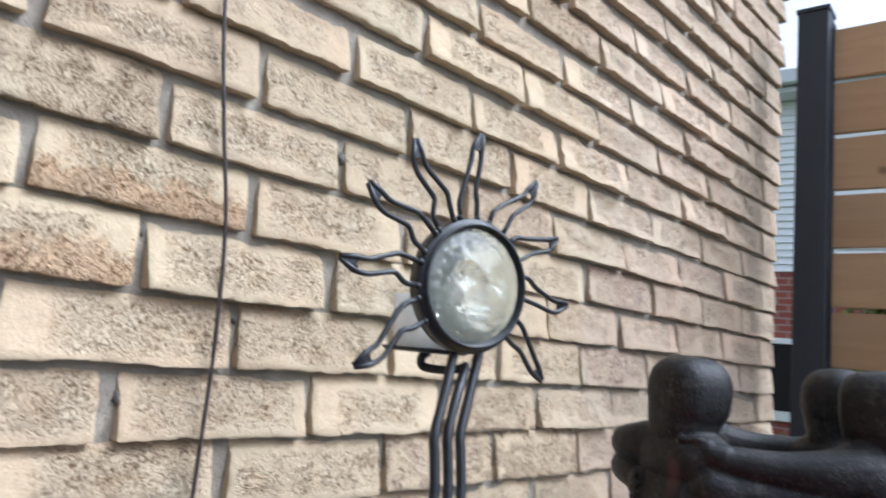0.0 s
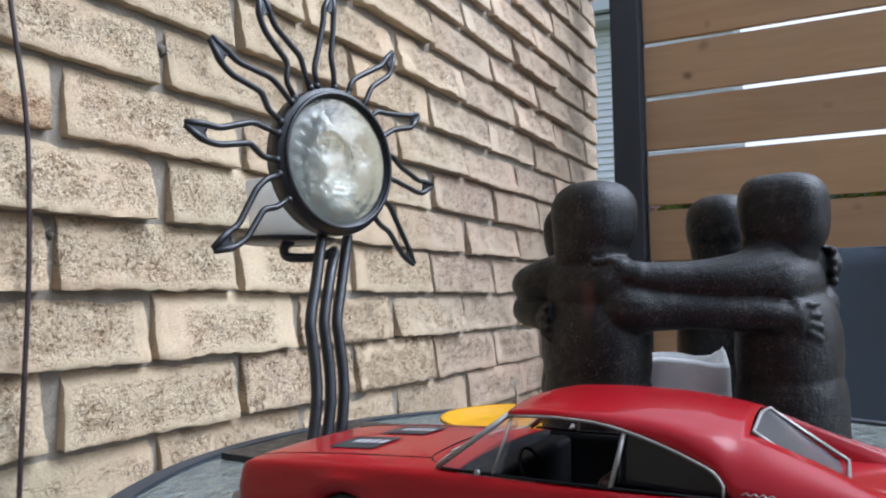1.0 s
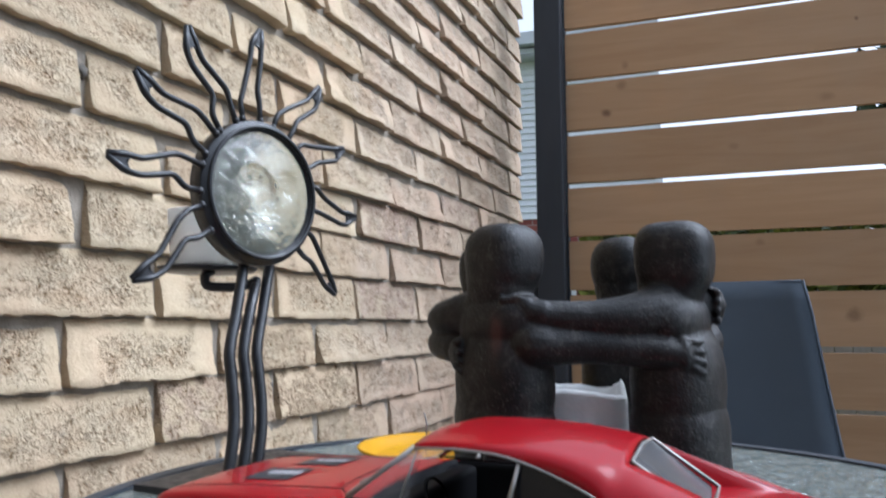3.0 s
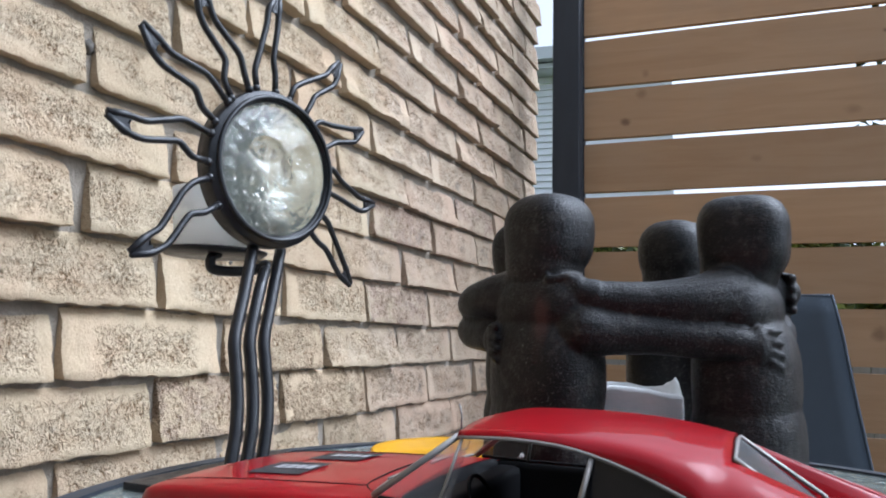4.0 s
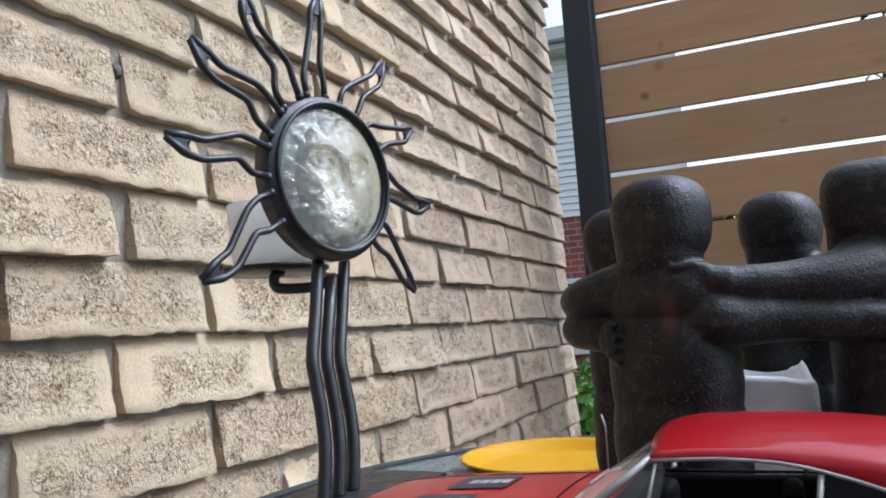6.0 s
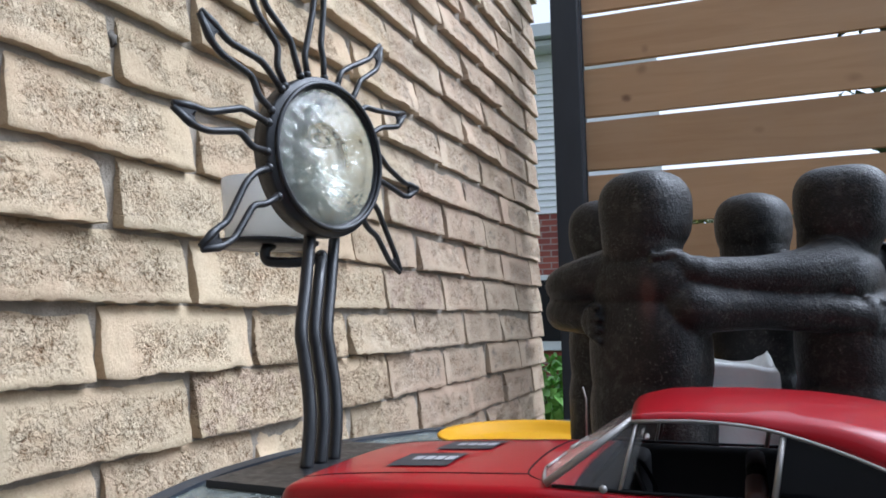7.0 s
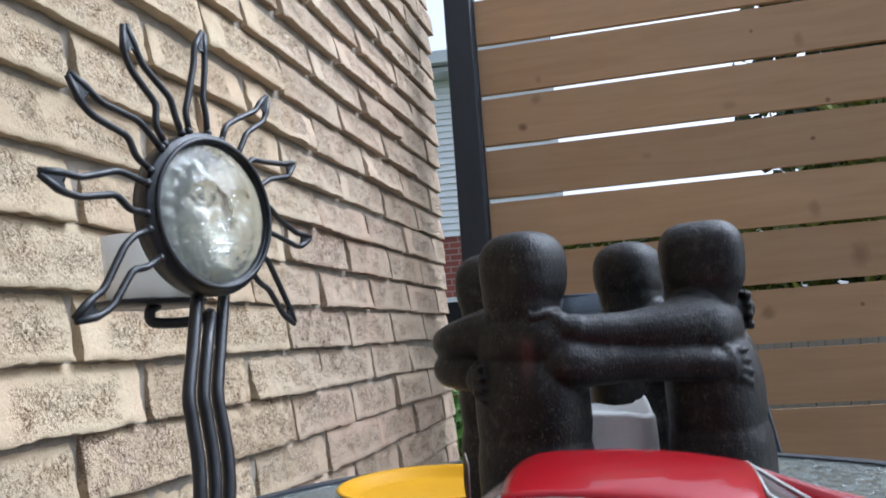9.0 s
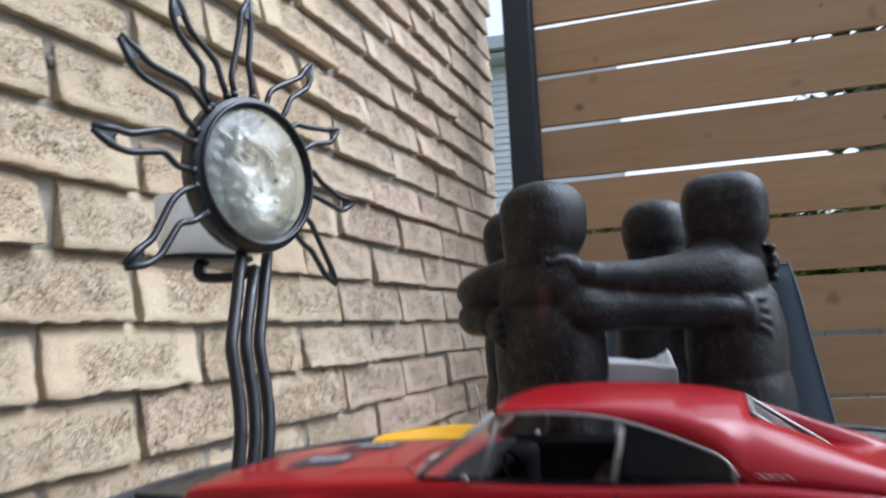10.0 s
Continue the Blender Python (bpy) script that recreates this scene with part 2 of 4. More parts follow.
away = n.node("VectorMath", {0: n.node("VectorMath", {0: from_patch, 1: (1.5, 2.0, 0.6)}, operation="MULTIPLY").outputs[0]}, operation="LENGTH").outputs["Value"]
away = n.math("ADD", away, n.math("MULTIPLY", n.math("SUBTRACT", dust, 0.5), 0.02))
col = n.mix(n.ramp(away, 0.004, 0.009, c4(0.7, 0.7, 0.7), c4(0, 0, 0)), col, c4(0.07, 0.03, 0.026))
n.put(n.b.inputs["Base Color"], col)
n.put(n.b.inputs["Roughness"], 0.48)
n.put(n.b.inputs["Specular IOR Level"], 0.32)
n.bump(n.math("ADD", n.noise(p, 850.0, 2.5, 0.6), n.math("MULTIPLY", n.noise(p, 260.0, 2.0, 0.5), 0.3)), 0.0007, 0.7)

RED = mat("red_model_paint", (0.3, 0.004, 0.008), 0.35, Coat_Weight=0.44, Coat_Roughness=0.03, Specular_IOR_Level=0.1)
n = Net(RED)
p = n.where()
n.put(n.b.inputs["Base Color"], n.mix(n.noise(p, 40.0, 3.0), c4(0.245, 0.0016, 0.0058), c4(0.295, 0.0026, 0.0078)))
n.put(n.b.inputs["Coat Roughness"], n.ramp(n.noise(p, 90.0, 3.0), 0.4, 0.8, c4(0.03, 0.03, 0.03), c4(0.08, 0.08, 0.08)))
CAR_BLACK = mat("black_cabin_plastic", (0.005, 0.005, 0.006), 0.6, Specular_IOR_Level=0.15)
DECAL = mat("grey_black_decal", (0.035, 0.033, 0.037), 0.5, Specular_IOR_Level=0.25)
WHITE_MARK = mat("silver_white_mark", (0.36, 0.36, 0.38), 0.4)
CHROME = mat("dull_chrome_trim", (0.3, 0.28, 0.262), 0.38, 0.55)
n = Net(CHROME)
n.put(n.b.inputs["Roughness"], n.ramp(n.noise(n.where(), 260.0, 3.0), 0.3, 0.7, c4(0.32, 0.32, 0.32), c4(0.5, 0.5, 0.5)))
TYRE = mat("tyre_rubber", (0.015, 0.015, 0.016), 0.75)
CLEAR = mat("clear_plastic_pane", (0.8, 0.81, 0.82), 0.08, Transmission_Weight=0.86, IOR=1.12, Alpha=0.55)
SMOKED = mat("smoked_grey_pane", (0.075, 0.076, 0.08), 0.25, Specular_IOR_Level=0.3)
BROWN_TRIM = mat("brown_seat_trim", (0.05, 0.02, 0.014), 0.6)

GLASS = mat("pressed_clear_glass", (0.88, 0.93, 0.85), 0.04, Transmission_Weight=0.9, IOR=1.45, Specular_IOR_Level=0.5)
n = Net(GLASS)
p = n.where()
folds = n.math("ABSOLUTE", n.math("SUBTRACT", n.noise(p, 85.0, 3.0, 0.55), 0.5))
n.bump(n.math("ADD", n.math("MULTIPLY", folds, 2.0), n.math("MULTIPLY", n.noise(p, 260.0, 2.0), 0.3)), 0.0024, 0.7)
FROST = mat("frosted_white_glass", (0.95, 0.93, 0.89), 0.5, Transmission_Weight=0.5, IOR=1.3)
n = Net(FROST)
n.bump(n.noise(n.where(), 140.0, 3.0), 0.001, 0.3)
WAX = mat("white_wax", (0.6, 0.62, 0.63), 0.6, Specular_IOR_Level=0.25)
n = Net(WAX)
p = n.where()
n.put(n.b.inputs["Base Color"], n.mix(n.noise(p, 60.0, 3.0), c4(0.82, 0.815, 0.795), c4(0.9, 0.895, 0.875)))
n.bump(n.noise(p, 90.0, 4.0), 0.0015, 0.5)
YELLOW = mat("yellow_plastic", (0.6, 0.32, 0.005), 0.45, Specular_IOR_Level=0.15)
n = Net(YELLOW)
p = n.where()
specks = n.node("TexVoronoi", {"Vector": p, "Scale": 55.0}).outputs["Distance"]
n.put(n.b.inputs["Base Color"], n.mix(n.ramp(specks, 0.06, 0.12, c4(0.8, 0.8, 0.8), c4(0, 0, 0)), n.mix(n.noise(p, 30.0), c4(0.45, 0.225, 0.001), c4(0.52, 0.27, 0.002)), c4(0.35, 0.16, 0.01)))

TABLE_GLASS = mat("hammered_table_glass", (0.38, 0.42, 0.39), 0.1, Transmission_Weight=0.6, IOR=1.52, Specular_IOR_Level=0.85)
n = Net(TABLE_GLASS)
p = n.where()
n.bump(n.noise(n.where((1.0, 1.7, 1.0), (0, 0, 0.4)), 80.0, 2.0, 0.5, 0.8), 0.0095, 0.85)
RIM = mat("slate_table_rim", (0.035, 0.045, 0.06), 0.5)
n = Net(RIM)
n.put(n.b.inputs["Base Color"], n.mix(n.noise(n.where(), 60.0), c4(0.018, 0.024, 0.034), c4(0.036, 0.044, 0.056)))
SLING = mat("dark_sling_mesh", (0.03, 0.036, 0.045), 0.7)
n = Net(SLING)
p = n.where()
weave = n.node("TexWave", {"Vector": p, "Scale": 240.0, "Distortion": 0.5}, bands_direction="Z").outputs[0]
n.put(n.b.inputs["Base Color"], n.mix(n.math("MULTIPLY", weave, n.noise(p, 12.0)), c4(0.04, 0.055, 0.076), c4(0.068, 0.09, 0.12)))
n.bump(weave, 0.0008, 0.5)

SIDING = mat("white_siding", (0.72, 0.75, 0.8), 0.5)
n = Net(SIDING)
n.put(n.b.inputs["Base Color"], n.mix(n.noise(n.where((1, 1, 6)), 3.0), c4(0.8, 0.81, 0.82), c4(0.86, 0.87, 0.88)))
GUTTER = mat("pale_gutter_metal", (0.6, 0.62, 0.64), 0.45)
ROOFING = mat("grey_shingle_roof", (0.16, 0.16, 0.17), 0.9)
n = Net(ROOFING)
n.put(n.b.inputs["Base Color"], n.mix(n.noise(n.where(), 8.0), c4(0.1, 0.1, 0.11), c4(0.22, 0.21, 0.21)))
RED_BRICK = mat("far_red_brick", rough=0.9)
n = Net(RED_BRICK)
tex = n.node("TexBrick", {"Vector": n.where(turn=(0, radians(90), 0)), "Color1": c4(0.3, 0.085, 0.06), "Color2": c4(0.22, 0.06, 0.05), "Mortar": c4(0.32, 0.24, 0.21), "Scale": 1.0, "Mortar Size": 0.008, "Brick Width": 0.22, "Row Height": 0.075})
sw = n.node("SeparateXYZ", {0: n.where()})
n.t.links.new(n.node("CombineXYZ", {0: sw.outputs[1], 1: sw.outputs[2], 2: 0.0}).outputs[0], tex.inputs["Vector"])
n.put(n.b.inputs["Base Color"], tex.outputs[0])
DARK_PANE = mat("dark_window_glass", (0.012, 0.013, 0.016), 0.1, Specular_IOR_Level=0.25)
LEAF = mat("green_leaf", (0.07, 0.19, 0.03), 0.45, Transmission_Weight=0.0)
n = Net(LEAF)
n.put(n.b.inputs["Base Color"], n.mix(n.node("NewGeometry").outputs["Random Per Island"], c4(0.075, 0.2, 0.025), c4(0.17, 0.38, 0.06)))
HEDGE = mat("hedge_leaf", (0.09, 0.15, 0.03), 0.5)
n = Net(HEDGE)
n.put(n.b.inputs["Base Color"], n.mix(n.node("NewGeometry").outputs["Random Per Island"], c4(0.025, 0.045, 0.012), c4(0.24, 0.26, 0.035)))
DARK_LEAF = mat("dark_tree_leaf", (0.03, 0.05, 0.018), 0.6)
n = Net(DARK_LEAF)
n.put(n.b.inputs["Base Color"], n.mix(n.node("NewGeometry").outputs["Random Per Island"], c4(0.02, 0.035, 0.014), c4(0.05, 0.08, 0.028)))
BARK = mat("grey_bark", (0.07, 0.055, 0.042), 0.9)
GRASS = mat("lawn", rough=0.9)
n = Net(GRASS)
p = n.where()
n.put(n.b.inputs["Base Color"], n.mix(n.noise(p, 3.0, 6.0), c4(0.04, 0.075, 0.02), c4(0.1, 0.13, 0.045)))
# slab stays out of view; its dark tone holds down light bounced upwards
CONCRETE = mat("patio_concrete", rough=0.9)
n = Net(CONCRETE)
p = n.where()
n.put(n.b.inputs["Base Color"], n.mix(n.noise(p, 4.0, 6.0), c4(0.085, 0.08, 0.075), c4(0.14, 0.133, 0.125)))
n.bump(n.noise(p, 90.0), 0.002, 0.6)
PLANTER = mat("dark_planter_plastic", (0.025, 0.027, 0.03), 0.5)
PLASTER = mat("grey_plaster", (0.2, 0.2, 0.19), 0.9)
n = Net(PLASTER)
n.put(n.b.inputs["Base Color"], n.mix(n.noise(n.where(), 5.0, 5.0), c4(0.12, 0.12, 0.118), c4(0.17, 0.17, 0.165)))
WHITE_PAINT = mat("white_paint", (0.75, 0.76, 0.76), 0.45)


# ---- mesh helpers ----
def finish(bm, smooth=True):
    bmesh.ops.recalc_face_normals(bm, faces=bm.faces[:])
    me = bpy.data.meshes.new("mesh")
    bm.to_mesh(me)
    bm.free()
    if smooth:
        me.shade_smooth()
    return me


def part(name, bm, material, parent=None, label="", smooth=True, m=None):
    me = bm if isinstance(bm, bpy.types.Mesh) else finish(bm, smooth)
    if material is not None:
        me.materials.append(material)
    ob = new(name, me)
    if parent is not None:
        ob.parent = parent
    if m is not None:
        ob.matrix_local = m
    if label:
        ob["label"] = label
    return ob


def thing(name, label, category, at=(0, 0, 0), group="", kind="", turn=0.0):
    ob = new(name)
    ob.empty_display_size = 0.05
    ob.matrix_world = pose(*at, 0, 0, turn)
    return tagged(ob, label, category, group, kind)


def sharp(ob, width=0.002, segments=2, angle=40):
    md = ob.modifiers.new("edges", "BEVEL")
    md.width, md.segments, md.limit_method, md.angle_limit = width, segments, "ANGLE", radians(angle)
    md.harden_normals = True
    return ob


def box(bm, x0, x1, y0, y1, z0, z1):
    v = [bm.verts.new((x, y, z)) for x in (x0, x1) for y in (y0, y1) for z in (z0, z1)]
    for f in ((0, 1, 3, 2), (4, 6, 7, 5), (0, 4, 5, 1), (2, 3, 7, 6), (0, 2, 6, 4), (1, 5, 7, 3)):
        bm.faces.new([v[i] for i in f])
    return v


def boxed(*a):
    bm = bmesh.new()
    box(bm, *a)
    return bm


def spline(pts, steps=8):
    """A smooth line through the points."""
    pts = [Vector(p) for p in pts]
    out = []
    for i in range(len(pts) - 1):
        a, b = pts[max(i - 1, 0)], pts[i]
        c, d = pts[i + 1], pts[min(i + 2, len(pts) - 1)]
        for k in range(steps):
            t = k / steps
            out.append(0.5 * (2 * b + (c - a) * t + (2 * a - 5 * b + 4 * c - d) * t * t + (3 * b - a - 3 * c + d) * t ** 3))
    return out + [pts[-1]]


def bent(pts, reach=0.0045, steps=4):
    """A line of straight runs with a rounded bend at each inner point."""
    pts = [Vector(p) for p in pts]
    out = [pts[0]]
    for a, b, c in zip(pts, pts[1:], pts[2:]):
        p = b + (a - b).normalized() * min(reach, (a - b).length * 0.48)
        q = b + (c - b).normalized() * min(reach, (c - b).length * 0.48)
        for k in range(steps + 1):
            t = k / steps
            out.append(p * (1 - t) ** 2 + b * 2 * t * (1 - t) + q * t * t)
    return out + [pts[-1]]


def tube(bm, pts, r, sides=10, flat=1.0, closed=False):
    """A rod along points; r a number or one radius a point; flat squeezes it along y."""
    pts = [Vector(p) for p in pts]
    rings, prev = [], None
    for i, p in enumerate(pts):
        if closed:
            d = pts[(i + 1) % len(pts)] - pts[i - 1]
        else:
            d = pts[min(i + 1, len(pts) - 1)] - pts[max(i - 1, 0)]
        d.normalize()
        if prev is None:
            side = d.cross(Vector((0, 1, 0)))
            if side.length < 0.1:
                side = d.cross(Vector((1, 0, 0)))
        else:
            side = prev - d * prev.dot(d)
        side.normalize()
        prev = side
        up = d.cross(side)
        rr = r[i] if isinstance(r, (list, tuple)) else r
        rings.append([bm.verts.new(p + (side * math.cos(a) + up * math.sin(a) * flat) * rr) for a in (2 * math.pi * k / sides for k in range(sides))])
    count = len(rings)
    for i in range(count if closed else count - 1):
        a, b = rings[i], rings[(i + 1) % count]
        for k in range(sides):
            bm.faces.new((a[k], a[(k + 1) % sides], b[(k + 1) % sides], b[k]))
    if not closed:
        bm.faces.new(rings[0][::-1])
        bm.faces.new(rings[-1])


def rod(pts, r, sides=10, flat=1.0, closed=False):
    bm = bmesh.new()
    tube(bm, pts, r, sides, flat, closed)
    return bm


def lathe(profile, sides=48, bm=None, close=False, wob=None):
    """Turns (radius, z) round the z axis."""
    bm = bm or bmesh.new()
    rings = []
    for r, z in profile:
        ring = []
        for k in range(sides):
            a = 2 * math.pi * k / sides
            dz = wob(r, z, a) if wob else 0.0
            ring.append(bm.verts.new((r * math.cos(a), r * math.sin(a), z + dz)))
        rings.append(ring)
    for i in range(len(rings) if close else len(rings) - 1):
        a, b = rings[i], rings[(i + 1) % len(rings)]
        for k in range(sides):
            bm.faces.new((a[k], a[(k + 1) % sides], b[(k + 1) % sides], b[k]))
    if not close:
        bm.faces.new(rings[0][::-1])
        bm.faces.new(rings[-1])
    return bm


def lerp(table, s):
    """Values between the rows (s, a, b, ...) of a table, on a smooth line through them."""
    last = len(table) - 1
    if s <= table[0][0]:
        return table[0][1:]
    if s >= table[last][0]:
        return table[last][1:]
    k = max(i for i in range(last) if table[i][0] <= s)
    x0, x1 = table[k][0], table[k + 1][0]
    h = x1 - x0
    t = (s - x0) / h
    out = []
    for c in range(1, len(table[0])):
        p, q = table[k][c], table[k + 1][c]
        d = (q - p) / h
        d0 = (p - table[k - 1][c]) / (x0 - table[k - 1][0]) if k else d
        d1 = (table[k + 2][c] - q) / (table[k + 2][0] - x1) if k + 2 <= last else d
        m0 = 0.0 if d0 * d <= 0 else 2 * d0 * d / (d0 + d)
        m1 = 0.0 if d1 * d <= 0 else 2 * d1 * d / (d1 + d)
        out.append((2 * t ** 3 - 3 * t * t + 1) * p + (t ** 3 - 2 * t * t + t) * h * m0 + (3 * t * t - 2 * t ** 3) * q + (t ** 3 - t * t) * h * m1)
    return tuple(out)


def loft(rows, caps=False):
    bm = bmesh.new()
    grid = [[bm.verts.new(p) for p in row] for row in rows]
    for a, b in zip(grid, grid[1:]):
        for k in range(len(a) - 1):
            bm.faces.new((a[k], a[k + 1], b[k + 1], b[k]))
    if caps:
        bm.faces.new(grid[0][::-1])
        bm.faces.new(grid[-1])
    return bm


def thick(ob, width):
    md = ob.modifiers.new("thickness", "SOLIDIFY")
    md.thickness, md.offset = width, 0.0
    return ob


# ---- ground ----
part("ground", loft([[(x, y, -0.03) for y in (-400, -6, 6, 400)] for x in (-400, -6, 8, 400)]), GRASS, None, "green lawn round the patio", False)
tagged(bpy.data.objects["ground"], "green lawn round the patio", "ground", kind="structure")
tagged(sharp(part("pavement", boxed(-4.0, 1.9, -4.5, 0.02, -0.12, 0.0), CONCRETE, None, "", False), 0.01), "concrete patio slab out of view, darkened to cut bounce light", "patio", kind="structure")

# ---- brick wall ----
COURSE, PITCH, BASE = 0.08, 0.25, 0.85
WALL_END = 1.70
wall = part("wall_north", boxed(-4.0, WALL_END - 0.012, 0.0074, 4.0, 0.0, 2.65), MORTAR, None, "", False)
tagged(wall, "rough buff brick house wall with recessed mortar", "brick wall", kind="structure")
# invented wall out of view, kept dark so it bounces and mirrors little light
west = part("wall_west", boxed(-2.6, -2.3, -4.5, 0.0, 0.0, 2.65), PLASTER, None, "", False)
tagged(west, "plain grey wall added out of view to limit bounce light", "wall", kind="structure")
cable = rod(spline([(-0.262, -0.016, 2.6), (-0.227, -0.016, 1.5), (-0.21, -0.0165, 1.26), (-0.191, -0.017, 1.12), (-0.173, -0.017, 1.01), (-0.167, -0.017, 0.88), (-0.169, -0.017, 0.74), (-0.173, -0.017, 0.5), (-0.178, -0.017, 0.02)], 6), 0.0024, 8)
tagged(part("cable", cable, mat("brown_black_rubber", (0.04, 0.026, 0.026), 0.5)), "thin dark brown cable hanging down the brick wall", "cable")

# ---- fence ----
FX, FY, FSLANT, FBOT, FSTEP = 1.57, -0.19, 0.07, 0.107, 0.1645
fence = thing("fence", "brown cedar privacy fence of horizontal boards", "fence", (FX, FY, 0), turn=math.degrees(FSLANT))
rng = random.Random(5)


def board():
    bm = bmesh.new()
    rows = 15
    ring = []
    for i in range(rows):
        y = -i * 3.2 / (rows - 1)
        ring.append([bm.verts.new((x, y, z)) for x, z in ((0.0, -0.0747), (0.0, 0.0747), (0.017, 0.0747), (0.017, -0.0747))])
    for a, b in zip(ring, ring[1:]):
        for k in range(4):
            bm.faces.new((a[k], a[(k + 1) % 4], b[(k + 1) % 4], b[k]))
    bm.faces.new(ring[0])
    bm.faces.new(ring[-1][::-1])
    bmesh.ops.bevel(bm, geom=[e for e in bm.edges if abs((e.verts[0].co - e.verts[1].co).y) > 0.01], offset=0.003, segments=2, affect="EDGES")
    return finish(bm, False)


board_mesh = board()
board_mesh.materials.append(CEDAR)
for k in range(11):
    b = new("board", board_mesh)
    b.parent = fence
    b.matrix_local = pose(rng.uniform(-0.002, 0.002), 0, FBOT + FSTEP * (k + 0.5), rng.uniform(-0.12, 0.12), 0, rng.uniform(-0.1, 0.1))


def fence_post(y):
    bm = boxed(-0.04, 0.045, y, y + 0.083, 0.0, 1.96)
    ob = sharp(part("post", bm, POST, fence, "charcoal painted fence post", False), 0.004)
    part("cap", boxed(-0.043, 0.048, y - 0.003, y + 0.086, 1.96, 1.972), POST, ob, "", False)
    part("channel", boxed(0.0, 0.03, y - 0.0075, y - 0.0035, 0.03, 1.93), POST, ob, "", False)


fence_post(0.008)
fence_post(-3.29)

# ---- table ----
TZ = 0.724
TC = (-0.125, -0.583)
TR = 0.315
table = thing("patio_table", "small round patio table with hammered glass top", "table", (*TC, 0))
part("glass_top", lathe([(0.0005, TZ - 0.006), (TR - 0.0125, TZ - 0.006), (TR - 0.0125, TZ), (0.0005, TZ)], 72), TABLE_GLASS, table, "hammered clear glass top", False)
part("rim", lathe([(TR - 0.012, TZ - 0.012), (TR, TZ - 0.012), (TR + 0.003, TZ - 0.008), (TR + 0.003, TZ - 0.001), (TR, TZ + 0.002), (TR - 0.012, TZ + 0.002)], 96, close=True), RIM, table, "slate grey metal rim", False)
for k in range(4):
    a = radians(45 + 90 * k)
    d = Vector((math.cos(a), math.sin(a), 0))
    part("leg", rod(spline([d * 0.3 + Vector((0, 0, TZ - 0.012)), d * 0.26 + Vector((0, 0, 0.45)), d * 0.24 + Vector((0, 0, 0.25)), d * 0.3 + Vector((0, 0, 0.011))], 6), 0.011), RIM, table)
part("brace", rod([(0.25 * math.cos(a), 0.25 * math.sin(a), 0.3) for a in (2 * math.pi * k / 40 for k in range(40))], 0.006, 8, closed=True), RIM, table)


# ---- sun ornament ----
SC = Vector((-0.067, -0.304, 0.957))
TILT_SUN = -1.5
lantern = thing("sun_candle_holder", "black metal sun candle holder with pressed glass centre", "candle holder", (SC.x, SC.y, TZ + 0.0005), turn=TILT_SUN)
CZ = SC.z - TZ - 0.0005


def ray_path(root, belly, neck, tip, reach, side):
    """One strand of a wavy ray: the pair stands wide apart on the rim, swings sideways and closes to a leaf-shaped tip."""
    stops = ((0.0625, root, 9.2), (0.0785, root * 0.85 + belly * 0.15, 8.6), (0.09, belly, 5.2), (0.118, neck, 3.0), (reach - 0.0165, neck * 0.8 + tip * 0.2, 2.6), (reach - 0.001, tip, 0.5))
    out = []
    for r, deg, half in stops:
        q = radians(deg + side * half)
        out.append(Vector((r * math.cos(q), 0.0, r * math.sin(q))))
    return out


RAYS = (  # degrees on the rim, at the belly, at the neck and at the tip; reach
    (206.5, 206.5, 214.5, 213.5, 0.147), (177.5, 174, 179.5, 178, 0.147), (149.5, 146.5, 152.5, 150.5, 0.146), (126, 121, 127, 124, 0.147), (99.5, 98, 93.5, 91, 0.147),
    (66, 63, 55, 55.8, 0.143), (37, 33.5, 28, 28.5, 0.136), (5.5, 0.5, -3.5, -1.2, 0.142), (-31, -32, -36.5, -37.5, 0.138))
FACE = pose(-0.0145, -0.0127, CZ - 0.0035, 0, 0, -10.5)
FAN = pose(-0.0145, -0.0087, CZ - 0.0035, 0, 0, -4.5)
disc = lathe([(0.0532, -0.0015), (0.0548, -0.0035), (0.0588, -0.0035), (0.0602, -0.001), (0.0618, -0.001), (0.0630, 0.0012), (0.0630, 0.0130), (0.0605, 0.0135), (0.0598, 0.0055), (0.0532, 0.004)], 72, close=True)
ring = part("ring", disc, BLACK_METAL, lantern, "round black metal rim")
ring.matrix_local = FACE @ Matrix.Rotation(radians(-90), 4, "X")
bead = bmesh.new()
tube(bead, [(0.0566 * math.cos(a), -0.0046, 0.0566 * math.sin(a)) for a in (2 * math.pi * k / 64 for k in range(64))], 0.002, 8, closed=True)
part("bead", bead, BLACK_METAL, lantern, m=FACE)
for root, belly, neck, tip, reach in RAYS:
    bm = bmesh.new()
    strands = [bent(ray_path(root, belly, neck, tip, reach, side)) for side in (-1, 1)]
    for pts in strands:
        count = len(pts)
        tube(bm, pts, [0.0025] * (count - 4) + [0.0027, 0.0029, 0.0028, 0.0021], 8)
    # hammered web that closes the leaf between the two strands
    web = []
    for k, (p0, p1) in enumerate(zip(*[[q[-7].lerp(q[-6], 0.6)] + q[-6:] for q in strands])):
        notch = Vector((math.cos(radians(tip)), 0, math.sin(radians(tip)))) * (0.0075, 0.004, 0.0015, 0, 0, 0, 0)[k]
        row = [(p0.lerp(p1, u) + notch * 4 * u * (1 - u), w) for u, w in ((0, 0.0008), (0.25, 0.0012), (0.5, 0.0007), (0.75, 0.0012), (1, 0.0008))]
        web.append([bm.verts.new(q - Vector((0, w, 0))) for q, w in row] + [bm.verts.new(q + Vector((0, w, 0))) for q, w in row[::-1]])
